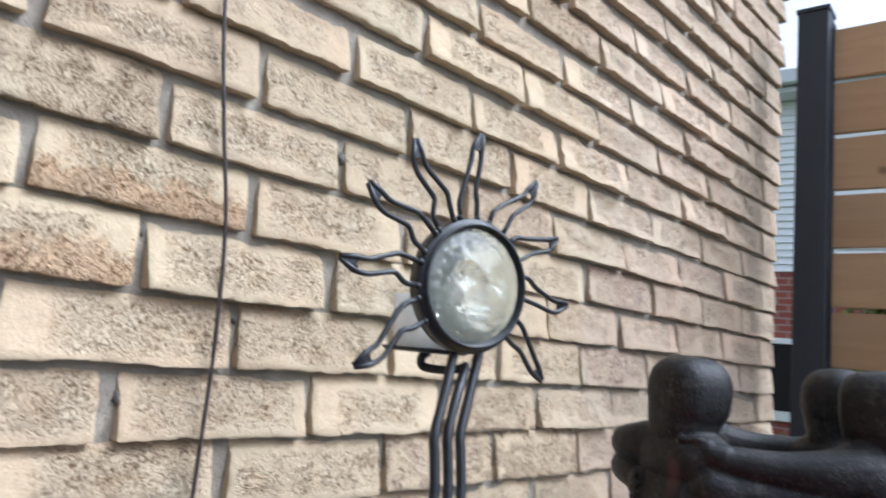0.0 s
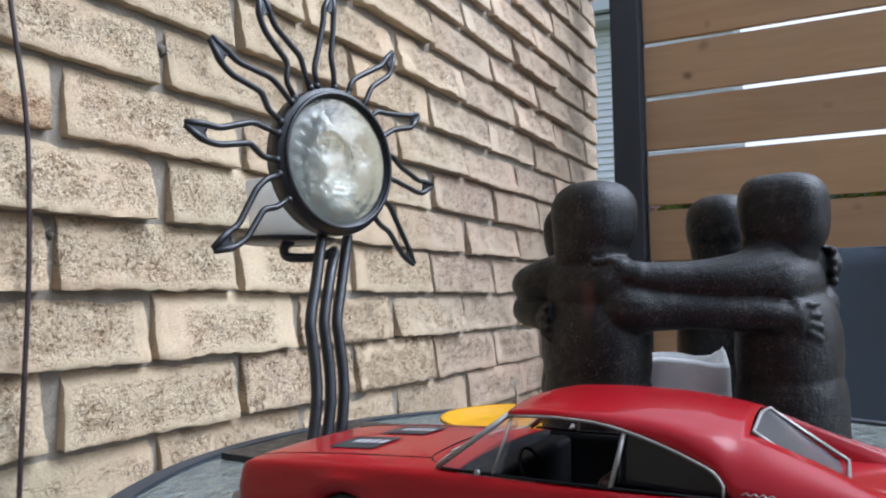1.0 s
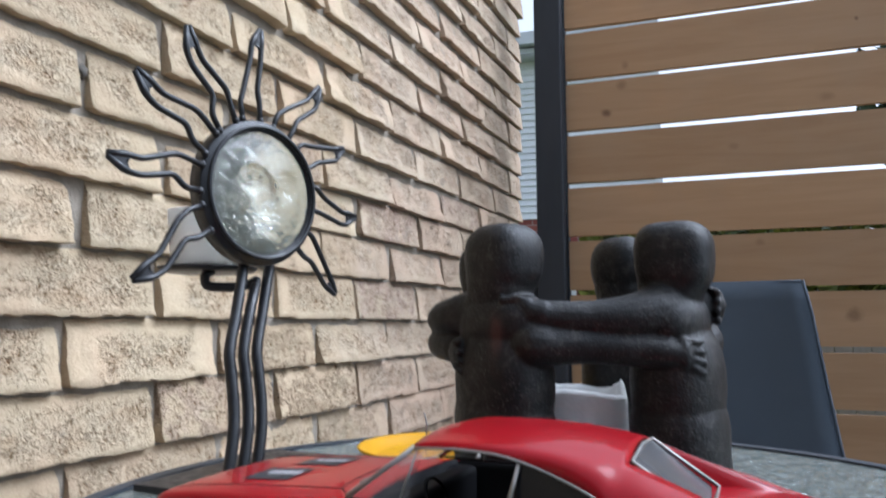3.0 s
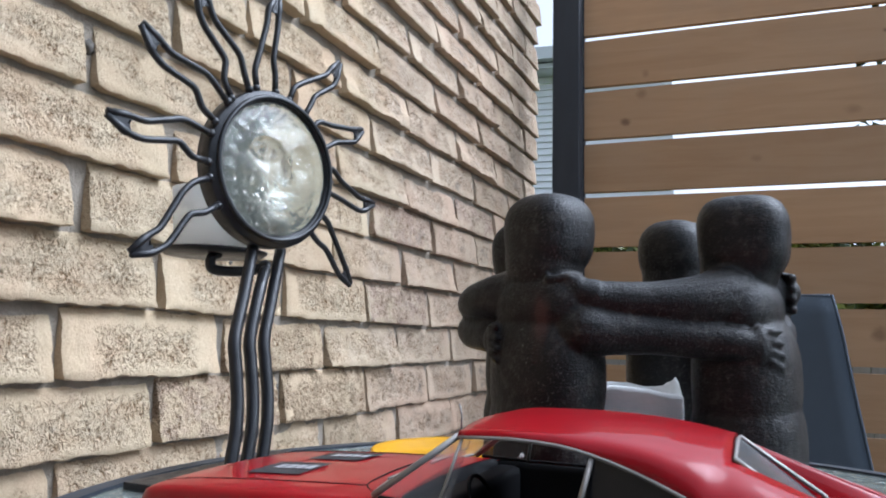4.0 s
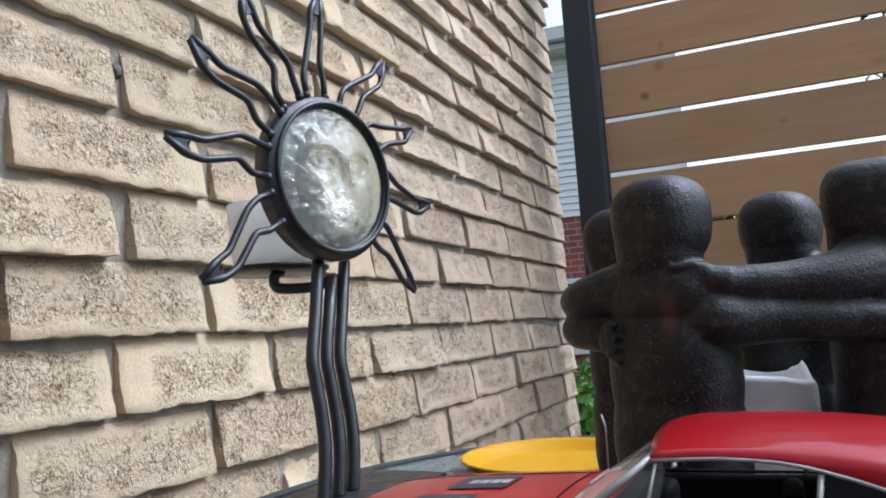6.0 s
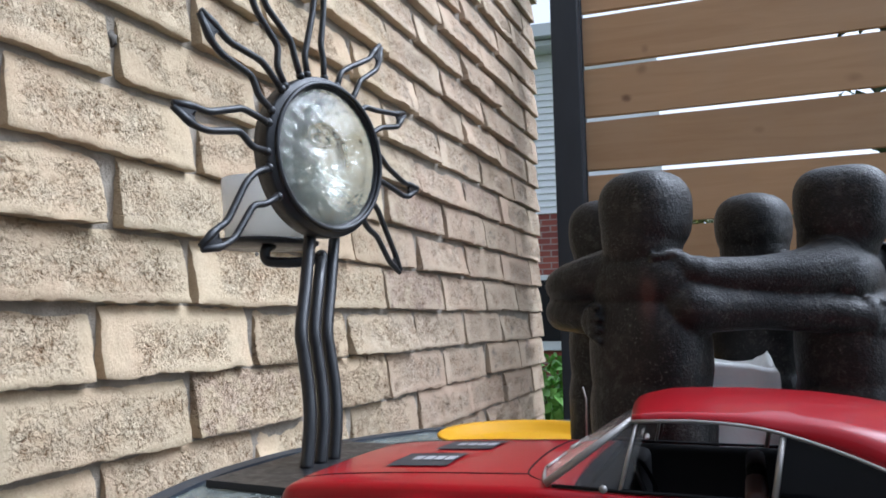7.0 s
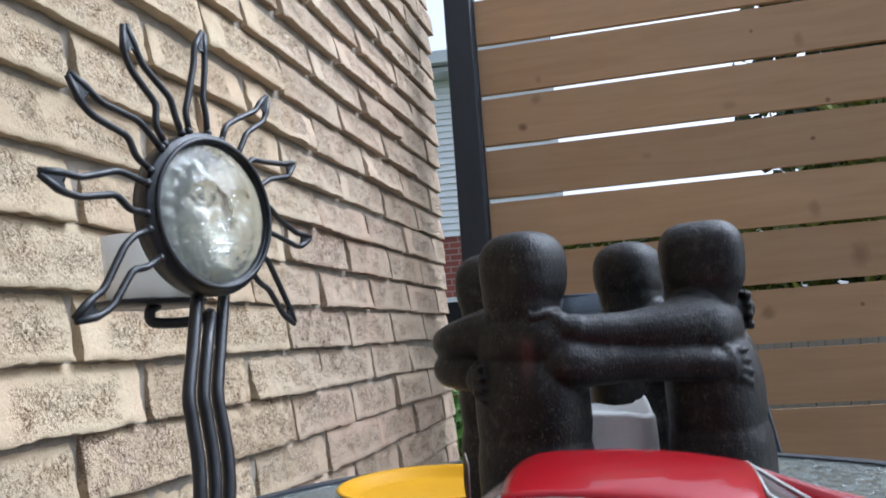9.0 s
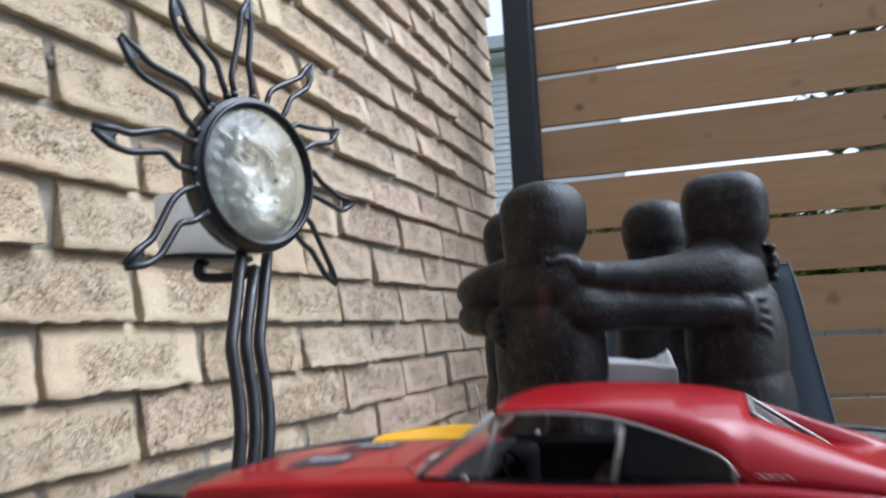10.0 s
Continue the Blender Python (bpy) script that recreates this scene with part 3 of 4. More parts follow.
    for r0, r1 in zip(web, web[1:]):
        for k in range(10):
            bm.faces.new((r0[k], r0[(k + 1) % 10], r1[(k + 1) % 10], r1[k]))
    bm.faces.new(web[0][::-1])
    bm.faces.new(web[-1])
    part("sun_ray", bm, BLACK_METAL, lantern, m=FAN)


def relief(x, z):
    """Height of the pressed pattern, x and z from -1 to 1."""
    r = math.hypot(x, z)
    h = 0.0075 * max(0.0, 1 - r * r)
    x, z = x / 1.12, z / 1.12

    def bumpy(cx, cz, sx, sz, k):
        return k * math.exp(-((x - cx) / sx) ** 2 - ((z - cz) / sz) ** 2)

    def ridge(cx, cz, rx, rz, wide, k):
        return k * math.exp(-((math.hypot((x - cx) / rx, (z - cz) / rz) - 1) / wide) ** 2)
    face = max(0.0, 1 - ((x / 0.66) ** 2 + ((z + 0.06) / 0.8) ** 2))
    h += 0.0048 * math.sqrt(face)
    h += bumpy(0, 0.05, 0.05, 0.25, 0.0075) + bumpy(0, -0.14, 0.1, 0.06, 0.006)
    for s in (-1, 1):
        if z > 0.16:
            h += ridge(s * 0.29, 0.16, 0.25, 0.19, 0.11, 0.0035)
        h += ridge(s * 0.29, 0.15, 0.17, 0.085, 0.22, 0.0022) - bumpy(s * 0.29, 0.15, 0.2, 0.12, 0.0045) + bumpy(s * 0.29, 0.15, 0.06, 0.055, 0.0035)
        h += bumpy(s * 0.36, -0.2, 0.15, 0.16, 0.0035) - bumpy(s * 0.17, -0.22, 0.035, 0.12, 0.002)
    h += bumpy(0, -0.36, 0.18, 0.032, 0.0035) + bumpy(0, -0.46, 0.14, 0.04, 0.0035) - bumpy(0, -0.41, 0.19, 0.016, 0.003) + bumpy(0, -0.68, 0.15, 0.09, 0.0035)
    a = math.atan2(z, x)
    if face == 0.0 and r < 0.95:
        h += 0.0003 * math.sin(a * 26 + 5 * r)
    elif z > 0.42:
        h += 0.0008 * math.sin(x * 34 + 6 * z * z) * min(1.0, (z - 0.42) * 6)
    h += 0.0006 * noise.noise(Vector((x * 7, z * 7, 3.1)))
    h += 0.0004 * noise.noise(Vector((x * 23, z * 23, 8.0)))
    return h * (1.0 if r < 0.96 else max(0.0, (1 - r) / 0.04))


bm = bmesh.new()
GR = 0.0542
centre = bm.verts.new((0, -0.0005 - relief(0, 0), 0))
rings = []
for i in range(1, 65):
    r = i / 64
    rings.append([bm.verts.new((GR * r * math.cos(a), -0.0005 - relief(r * math.cos(a), r * math.sin(a)), GR * r * math.sin(a))) for a in (2 * math.pi * k / 144 for k in range(144))])
for k in range(144):
    bm.faces.new((centre, rings[0][k], rings[0][(k + 1) % 144]))
for a, b in zip(rings, rings[1:]):
    for k in range(144):
        bm.faces.new((a[k], b[k], b[(k + 1) % 144], a[(k + 1) % 144]))
back = [bm.verts.new((v.co.x, 0.006, v.co.z)) for v in rings[-1]]
for k in range(144):
    bm.faces.new((rings[-1][k], back[k], back[(k + 1) % 144], rings[-1][(k + 1) % 144]))
bm.faces.new(back)
part("glass_medallion", bm, GLASS, lantern, "pressed clear glass medallion with raised pattern", m=FACE)

# stand, base and candle tray
part("base_plate", boxed(-0.123, 0.03, -0.07, 0.006, 0.0, 0.0045), BLACK_METAL, lantern, "black rectangular base plate", False)
sharp(lantern.children[-1], 0.0012)
for x0, x1, top in ((-0.069, -0.018, 0.893), (-0.0525, -0.0025, 0.8745), (-0.036, 0.016, 0.893)):
    z1 = top - TZ
    pts = [(x0, -0.031, 0.003), (x0 + 0.009, -0.0275, 0.03), (x0 + 0.0145, -0.0225, 0.053), (x0 + 0.0172, -0.0165, 0.078), (x0 + 0.0195, -0.0125, 0.096), (x0 + 0.034, -0.006, 0.128), (x1, 0.002, z1)]
    part("rod", rod(spline(pts, 8), 0.0047, 12), BLACK_METAL, lantern)
part("bracket", rod(spline([(-0.003, 0.001, 0.149), (-0.0015, 0.0025, 0.1545), (-0.003, 0.008, 0.1515), (-0.008, 0.02, 0.149), (-0.0165, 0.039, 0.1495), (-0.019, 0.044, 0.153), (-0.019, 0.0435, 0.16), (-0.012, 0.043, 0.1635)], 8), 0.0042, 10), BLACK_METAL, lantern)
part("tray", lathe([(0.0005, 0.1635), (0.040, 0.1635), (0.0435, 0.166), (0.044, 0.168), (0.040, 0.1665), (0.0005, 0.1665)], 56), BLACK_METAL, lantern, "round black candle tray", m=pose(0.0, 0.059, 0))
for root, *_ in RAYS:
    for side in (-1, 1):
        q = radians(root + side * 9.6)
        bm = bmesh.new()
        bmesh.ops.create_icosphere(bm, subdivisions=2, radius=0.0034, matrix=pose(0.0645 * math.cos(q), 0.0, 0.0645 * math.sin(q)))
        part("solder_blob", bm, BLACK_METAL, lantern, m=FAN)
cup = lathe([(0.0005, 0.0), (0.028, 0.0), (0.0315, 0.003), (0.0355, 0.052), (0.034, 0.052), (0.030, 0.005), (0.0005, 0.004)], 48)
cup_ob = part("votive_cup", cup, FROST)
cup_ob.matrix_world = pose(SC.x, SC.y + 0.059, TZ + 0.1673)
tagged(cup_ob, "frosted white glass votive cup on the black tray", "votive cup")


# ---- ring of stone figures ----
def capsule(bm, a, b, ra, rb, flat=1.0):
    a, b = Vector(a), Vector(b)
    d = (b - a).normalized()
    pts, rr = [], []
    for k in range(5):
        t = math.sin(math.pi / 2 * (k / 5 - 1))
        pts.append(a + d * ra * t)
        rr.append(max(ra * math.sqrt(max(0, 1 - t * t)), 0.0005))
    for k in range(7):
        t = k / 6
        pts.append(a.lerp(b, t))
        rr.append(ra + (rb - ra) * t)
    for k in range(1, 6):
        t = math.sin(math.pi / 2 * k / 5)
        pts.append(b + d * rb * t)
        rr.append(max(rb * math.sqrt(max(0, 1 - t * t)), 0.0005))
    tube(bm, pts, rr, 16, flat)


def blob(bm, c, radii, turn=0.0, power=2.0, flare=0.0):
    """A rounded block, from ball (power 2) towards box."""
    m = pose(*c, 0, 0, turn)
    nu, nv = 44, 28
    grid = []
    for i in range(nv + 1):
        th = math.pi * i / nv
        row = []
        for k in range(nu):
            ph = 2 * math.pi * k / nu
            d = [math.sin(th) * math.cos(ph), math.sin(th) * math.sin(ph), math.cos(th)]
            g = sum(abs(q) ** power for q in d) ** (1 / power)
            q = Vector([q / g * r for q, r in zip(d, radii)])
            wide = 1 + flare * q.z / radii[2]
            row.append(bm.verts.new(m @ Vector((q.x * wide, q.y * wide, q.z))))
        grid.append(row)
    for a, b in zip(grid, grid[1:]):
        for k in range(nu):
            bm.faces.new((a[k], a[(k + 1) % nu], b[(k + 1) % nu], b[k]))


RING = ((-0.167, -0.563), (-0.129, -0.655), (-0.058, -0.616), (-0.095, -0.532))
MID = Vector((sum(p[0] for p in RING) / 4, sum(p[1] for p in RING) / 4, 0))
UP = Vector((0, 0, 1))
bm = bmesh.new()
for i, (fx, fy) in enumerate(RING):
    out = (Vector((fx, fy, 0)) - MID).normalized()
    deg = math.degrees(math.atan2(out.y, out.x))
    f = Vector((fx, fy, 0))
    tall = (-0.0035, -0.003, -0.002, -0.005)[i]
    big = (1.0, 1.05, 1.0, 1.0)[i]
    aside = Vector((0.0009, -0.002, 0)) if i < 2 else Vector()
    blob(bm, f + out * 0.002 + aside + UP * (0.882 + tall), (0.0215 * big, 0.0222 * big, 0.0228), deg + (0, 10, -4, 0)[i], (2.7, 3.1, 2.5, 2.6)[i], 0.05)
    blob(bm, f + out * 0.002 + UP * (0.873 + tall), (0.0195, 0.02, 0.024), deg, 2.5)
    capsule(bm, f + UP * 0.846, f + UP * 0.872, 0.0188, 0.018)
    blob(bm, f + UP * 0.842, (0.0215, 0.0315, 0.019), deg, 2.3)
    wide = (1.03, 1.07, 1.02, 1.0)[i]
    lean = Vector((0.0012, -0.0035, 0)) if i == 1 else Vector()
    blob(bm, f + lean + UP * 0.806, (0.0235 * wide, 0.0305 * wide, 0.038), deg, 2.5)
    blob(bm, f + lean + UP * 0.774, (0.025 * wide, 0.031 * wide, 0.036), deg, 2.4)
    blob(bm, f + lean + UP * 0.757, (0.0246 * wide, 0.0302 * wide, 0.028), deg, 2.6)
    side = Vector((-out.y, out.x, 0))
    for s in (-1, 1):
        capsule(bm, f + side * s * 0.0145 + UP * 0.775, f + side * s * 0.015 + UP * (TZ + 0.0145), 0.0175, 0.0135)
        blob(bm, f + side * s * 0.015 - out * 0.006 + UP * (TZ + 0.0088), (0.021, 0.013, 0.0085), deg, 2.6)
for i in range(4):
    a, b = Vector((*RING[i], 0)), Vector((*RING[(i + 1) % 4], 0))
    oa, ob_ = (a - MID).normalized(), (b - MID).normalized()
    along_ab = (b - a).normalized()
    outer = (oa + ob_).normalized()
    bow = (0.0, 0.006, 0.0, 0.015)[i]
    push = (0.0, 0.0095, 0.0, 0.0)[i]
    palm = b + (Vector((0.0012, -0.0035, 0)) + outer * 0.0016 if i == 0 else Vector())
    mid = (a + b) / 2
    # upper arm: from b's shoulder, thinning to a hand laid on a's back
    upper = ((b + outer * 0.004 + UP * 0.8480, 0.0165), (b + outer * 0.013 - along_ab * 0.012 + UP * 0.8470, 0.0168), (b.lerp(mid, 0.55) + outer * (0.0195 + bow * 0.6) + UP * 0.8450, 0.0132), (mid + outer * (0.0215 + bow) + UP * 0.8440, 0.0104), (a.lerp(mid, 0.45) + outer * (0.022 + bow * 0.5 + push * 0.5) + UP * 0.8450, 0.0092), (a + outer * (0.0232 + push) + along_ab * 0.02 + UP * 0.8465, 0.0085), (a + outer * (0.0225 + push) + along_ab * 0.0115 + UP * 0.8480, 0.007))
    # lower arm: from a's side, thinning to a hand spread on b's back
    lower = ((a + outer * (0.016 + push * 0.4) + along_ab * 0.0105 + UP * 0.8300, 0.0115), (a + outer * (0.0215 + push * 0.4) + along_ab * 0.0155 + UP * 0.8295, 0.0138), (a.lerp(mid, 0.6) + outer * (0.0215 + bow * 0.6) + UP * 0.8290, 0.0118), (mid + outer * (0.0212 + bow) + UP * 0.8283, 0.0104), (b.lerp(mid, 0.5) + outer * (0.022 + bow * 0.4) + UP * 0.8260, 0.0098), (palm + outer * 0.0242 - along_ab * 0.014 + UP * 0.8240, 0.0088), (palm + outer * 0.0262 - along_ab * 0.005 + UP * 0.8233, 0.0074))
    for arm in (upper, lower):
        radii = [r for (_, r0), (_, r1) in zip(arm, arm[1:]) for r in [r0 + (r1 - r0) * k / 6 for k in range(6)]] + [arm[-1][1]]
        tube(bm, spline([p for p, _ in arm], 6), radii, 16)
    turn_a, turn_b = math.degrees(math.atan2(oa.y, oa.x)), math.degrees(math.atan2(ob_.y, ob_.x))
    blob(bm, a + outer * (0.0215 + push * 0.85) + along_ab * 0.0095 + UP * (0.8485 + push * 0.5), (0.0058 + push * 0.2, 0.0085 + push * 0.25, 0.0088 + push * 0.15), turn_a, 2.2)
    blob(bm, palm + outer * 0.0264 - along_ab * 0.0045 + UP * 0.8233, (0.0052, 0.0075, 0.0098), turn_b, 2.2)
    if push:
        capsule(bm, a + along_ab * 0.004 + UP * 0.85, a + outer * (0.0195 + push) + along_ab * 0.007 + UP * 0.852, 0.012, 0.0085)
    grip = outer * push * 0.5 + along_ab * push * 0.1 + UP * 0.5 * push
    for k in range(4):
        h = (k - 1.5) * 0.0047
        capsule(bm, palm + outer * 0.0296 - along_ab * 0.001 + UP * (0.8233 + h), palm + outer * 0.0268 + along_ab * (0.0062 - 0.0008 * abs(k - 1.2)) + UP * (0.8218 + h * 1.25), 0.0019, 0.0016)
        capsule(bm, a + grip + outer * 0.0252 + along_ab * 0.007 + UP * (0.8483 + h), a + grip + outer * 0.0232 - along_ab * 0.0035 + UP * (0.846 + h * 1.2), 0.0021 + push * 0.09, 0.0018 + push * 0.09)
statue = part("statue", bm, STONE)
md = statue.modifiers.new("merge", "REMESH")
md.mode, md.voxel_size, md.use_smooth_shade = "VOXEL", 0.0011, True
md = statue.modifiers.new("soften", "SMOOTH")
md.factor, md.iterations = 0.5, 4
tx = bpy.data.textures.new("stone_lumps", "CLOUDS")
tx.noise_scale, tx.noise_depth = 0.012, 2
md = statue.modifiers.new("lumps", "DISPLACE")
md.texture, md.strength, md.mid_level, md.texture_coords = tx, 0.0007, 0.5, "LOCAL"
tagged(statue, "dark cast stone ring of four embracing figures", "statue")


def candle():
    def wob(r, z, a):
        if z < 0.06:
            return 0.0
        return 0.003 * math.cos(2 * a - 0.6) + 0.003 * noise.noise(Vector((math.cos(a) * 1.6, math.sin(a) * 1.6, 0))) + 0.0008 * noise.noise(Vector((math.cos(a) * 6, math.sin(a) * 6, 5)))
    return lathe([(0.0005, 0.0), (0.029, 0.0), (0.03, 0.002), (0.0305, 0.035), (0.030, 0.0725), (0.028, 0.0755), (0.026, 0.073), (0.024, 0.058), (0.0005, 0.055)], 60, wob=wob)


cnd = part("pillar_candle", candle(), WAX)
cnd.matrix_world = pose(MID.x + 0.0015, MID.y - 0.004, TZ + 0.0005)
for v in cnd.data.vertices:
    if v.co.z > 0.05 and math.hypot(v.co.x, v.co.y) > 0.018:
        q = math.atan2(v.co.y, v.co.x)
        far = math.remainder(q - radians(-58), 2 * math.pi)
        lump = math.exp(-(far / 0.5) ** 2)
        v.co.z += lump * (0.0085 + 0.005 * noise.noise(Vector((math.cos(q) * 9, math.sin(q) * 9, 1)))) - 0.0025 - 0.002 * math.cos(q - radians(-90))
tagged(cnd, "white pillar candle with uneven rim inside the statue", "candle")

# ---- yellow dish ----
dish = part("dish", lathe([(0.0005, 0.0), (0.056, 0.0), (0.0615, 0.0022), (0.0665, 0.0086), (0.0698, 0.0106), (0.0712, 0.0102), (0.0718, 0.011), (0.0706, 0.012), (0.0684, 0.0115), (0.065, 0.0092), (0.0598, 0.0042), (0.0545, 0.0028), (0.0005, 0.0024)], 80), YELLOW)
dish.matrix_world = pose(0.003, -0.446, TZ + 0.0006)
tagged(dish, "shallow yellow plastic dish on the glass table", "dish")

# ---- model car, one eighteenth of full size ----
# Car axes: x runs from the nose to the tail, y to the driver's side, z up from the table.
CAR = thing("model_car", "red die-cast model muscle car with chrome trim", "model car", (-0.274, -0.458, TZ + 0.0006), turn=-90.0)
# turned so that the nose points to the brick wall
# after the turn: car x -> world -y, car y -> world +x, so the driver's side is -y
AXLES, WHEEL = (0.048, 0.219), 0.0165
BODY = (  # x, half width, sill height, shoulder height, centre height
    (-0.014, 0.0465, 0.020, 0.037, 0.0385), (-0.009, 0.0498, 0.014, 0.0405, 0.042), (0.02, 0.052, 0.011, 0.0435, 0.0455), (0.06, 0.053, 0.0105, 0.0455, 0.0478),
    (0.092, 0.053, 0.0105, 0.0465, 0.049), (0.13, 0.0522, 0.0105, 0.0463, 0.049), (0.165, 0.0525, 0.0105, 0.0468, 0.049), (0.195, 0.054, 0.0105, 0.0482, 0.0488),
    (0.225, 0.0545, 0.011, 0.0466, 0.0478), (0.255, 0.0532, 0.012, 0.0432, 0.0462), (0.283, 0.0508, 0.015, 0.0402, 0.0442), (0.2925, 0.049, 0.02, 0.0385, 0.0425), (0.2945, 0.0475, 0.024, 0.0365, 0.040))
TUB = (0.099, 0.192)


def body_row(x):
    w, sill, sh, mid = lerp(BODY, x)
    low = sill
    for a in AXLES:
        if abs(x - a) < WHEEL + 0.0022:
            low = max(low, WHEEL - 0.001 + math.sqrt((WHEEL + 0.0022) ** 2 - (x - a) ** 2))
    low = min(low, sh - 0.004)
    inside = TUB[0] < x < TUB[1]
    half = [(w * 0.8, max(sill, low - 0.002)), (w * 0.975, low), (w * 0.995, low + (sh - low) * 0.3), (w, low + (sh - low) * 0.55), (w * 0.985, sh - 0.005), (w * 0.968, sh - 0.0022), (w * 0.945, sh - 0.0006), (w * 0.90, sh)]
    if inside:
        half += [(w * 0.885, sh - 0.0006), (w * 0.875, sh - 0.003), (w * 0.87, 0.016), (0.0, 0.015)]
    else:
        half += [(w * 0.8, sh + (mid - sh) * 0.35), (w * 0.6, sh + (mid - sh) * 0.7), (w * 0.3, mid - 0.0002), (0.0, mid)]
    left = [(x, -y, z) for y, z in half]
    return left + [(x, y, z) for y, z in half[-2::-1]]


def skin(x, y, lift=0.0004):
    """A point on top of the bonnet or the boot lid."""
    w, _, sh, mid = lerp(BODY, x)
    steps = ((0.0, mid), (0.3 * w, mid - 0.0002), (0.6 * w, sh + (mid - sh) * 0.7), (0.8 * w, sh + (mid - sh) * 0.35), (0.9 * w, sh), (w, sh - 0.005))
    for (y0, z0), (y1, z1) in zip(steps, steps[1:]):
        if abs(y) <= y1:
            return (x, y, z0 + (z1 - z0) * (abs(y) - y0) / (y1 - y0) + lift)
    return (x, y, sh)


xs = sorted({round(-0.014 + 0.3085 * k / 100, 5) for k in range(101)} | {0.0985, 0.0995, 0.1915, 0.1925, -0.0125, 0.2935})
bm = loft([body_row(x) for x in xs], True)
for f in bm.faces:
    c = f.calc_center_median()
    if TUB[0] - 0.001 < c.x < TUB[1] + 0.001 and c.z < 0.0472 and abs(c.y) < 0.0472 and len(f.verts) == 4:
        f.material_index = 1
body = part("body", bm, RED, CAR, "glossy red car body")
body.data.materials.append(CAR_BLACK)

# roof and rear pillars
ROOF = ((0.117, 0.0375, 0.0690, 0.0703), (0.128, 0.0372, 0.0702, 0.0728), (0.15, 0.0365, 0.0703, 0.0736), (0.17, 0.035, 0.0692, 0.0731), (0.187, 0.0325, 0.067, 0.0714), (0.199, 0.030, 0.0648, 0.0692))
WINTOP = ((0.117, 0.0408, 0.0675), (0.135, 0.0405, 0.0682), (0.15, 0.0405, 0.0674), (0.16, 0.041, 0.0656), (0.172, 0.042, 0.0622), (0.183, 0.0436, 0.0582), (0.1895, 0.0448, 0.0553), (0.1925, 0.0462, 0.0523), (0.1942, 0.0485, 0.0481), (0.21, 0.0494, 0.0474), (0.225, 0.0495, 0.0462), (0.256, 0.0485, 0.0424), (0.27, 0.048, 0.0398))
CREST = ROOF[:5] + ((0.199, 0.030, 0.0648, 0), (0.214, 0.031, 0.0596), (0.228, 0.0335, 0.0543), (0.243, 0.0385, 0.0484), (0.256, 0.0440, 0.0432), (0.27, 0.047, 0.0395))
SIDE = [r[:3] for r in CREST]


def pillar_row(x, s):
    """From the crest down to the window or the body side."""
    cw, cz = lerp(SIDE, x)
    lw, lz = lerp(WINTOP, x)
    row = []
    for j in range(7):
        t = j / 6
        bulge = 0.0024 * math.sin(math.pi * t) * min(1.0, max(0.3, (x - 0.15) / 0.03)) * min(1.0, max(0.0, (0.27 - x) / 0.03))
        row.append((x, s * (cw + (lw - cw) * t + bulge), cz + (lz - cz) * t + bulge * 0.8))
    return row


xs = [0.117 + 0.082 * k / 27 for k in range(28)]
rows = []
for x in xs:
    w, ze, zc = lerp(ROOF, x)
    top = [(x - 0.003 * (1 - (j / 8) ** 2) * (0.199 - x) / 0.082, w * j / 8, ze + (zc - ze) * (1 - abs(j / 8) ** 2.3)) for j in range(-7, 8)]
    rows.append(pillar_row(x, -1)[::-1] + top + pillar_row(x, 1))
bm = loft(rows)
xs = [0.199 + 0.071 * k / 24 for k in range(25)]
for s in (-1, 1):
    grid = [[bm.verts.new(v) for v in pillar_row(x, s)] for x in xs]
    for g, h in zip(grid, grid[1:]):
        for k in range(6):
            bm.faces.new((g[k], h[k], h[k + 1], g[k + 1]))
    inner = [[(x, s * cw, cz), (x, s * (cw - 0.0015), cz - 0.0012), (x, s * (cw - 0.0028), min(cz - 0.002, 0.0455))] for x in xs for cw, cz in [lerp(SIDE, x)]]
    part("buttress_wall", loft(inner), RED, CAR)
bmesh.ops.remove_doubles(bm, verts=bm.verts[:], dist=0.00008)
thick(part("roof", bm, RED, CAR, "glossy red roof with sloping rear pillars"), 0.0011)

# glass and trim
windscreen = []
for k in range(7):
    t = k / 6
    x0, w0, z0 = 0.089 + 0.028 * t, 0.0455 - 0.0085 * t, 0.0478 + 0.0208 * t
    windscreen.append([(x0 - (0.007 - 0.004 * t) * (1 - (j / 6) ** 2), w0 * j / 6, z0) for j in range(-6, 7)])
ws = part("windscreen", loft(windscreen), CLEAR, CAR, "clear plastic windscreen")
ws.visible_shadow = False
part("windscreen_trim", rod([windscreen[0][j] for j in range(13)] + [windscreen[k][12] for k in range(1, 7)] + [windscreen[6][j] for j in range(11, -1, -1)] + [windscreen[k][0] for k in range(5, 0, -1)], 0.0007, 6, closed=True), CHROME, CAR, "dull chrome trim")
pane = loft([[(0.2 + 0.026 * k / 5, 0.0285 * j / 5, 0.0668 - 0.0198 * (k / 5) - 0.0012 * abs(j / 5) ** 2) for j in range(-5, 6)] for k in range(6)])
part("rear_window", pane, SMOKED, CAR, "smoked rear window")
part("rear_window_trim", rod([(0.2, -0.0285, 0.066), (0.2, 0, 0.0682), (0.2, 0.0285, 0.066), (0.227, 0.0275, 0.0478), (0.227, 0, 0.0488), (0.227, -0.0275, 0.0478)], 0.0008, 6, closed=True), CHROME, CAR, "dull chrome trim")
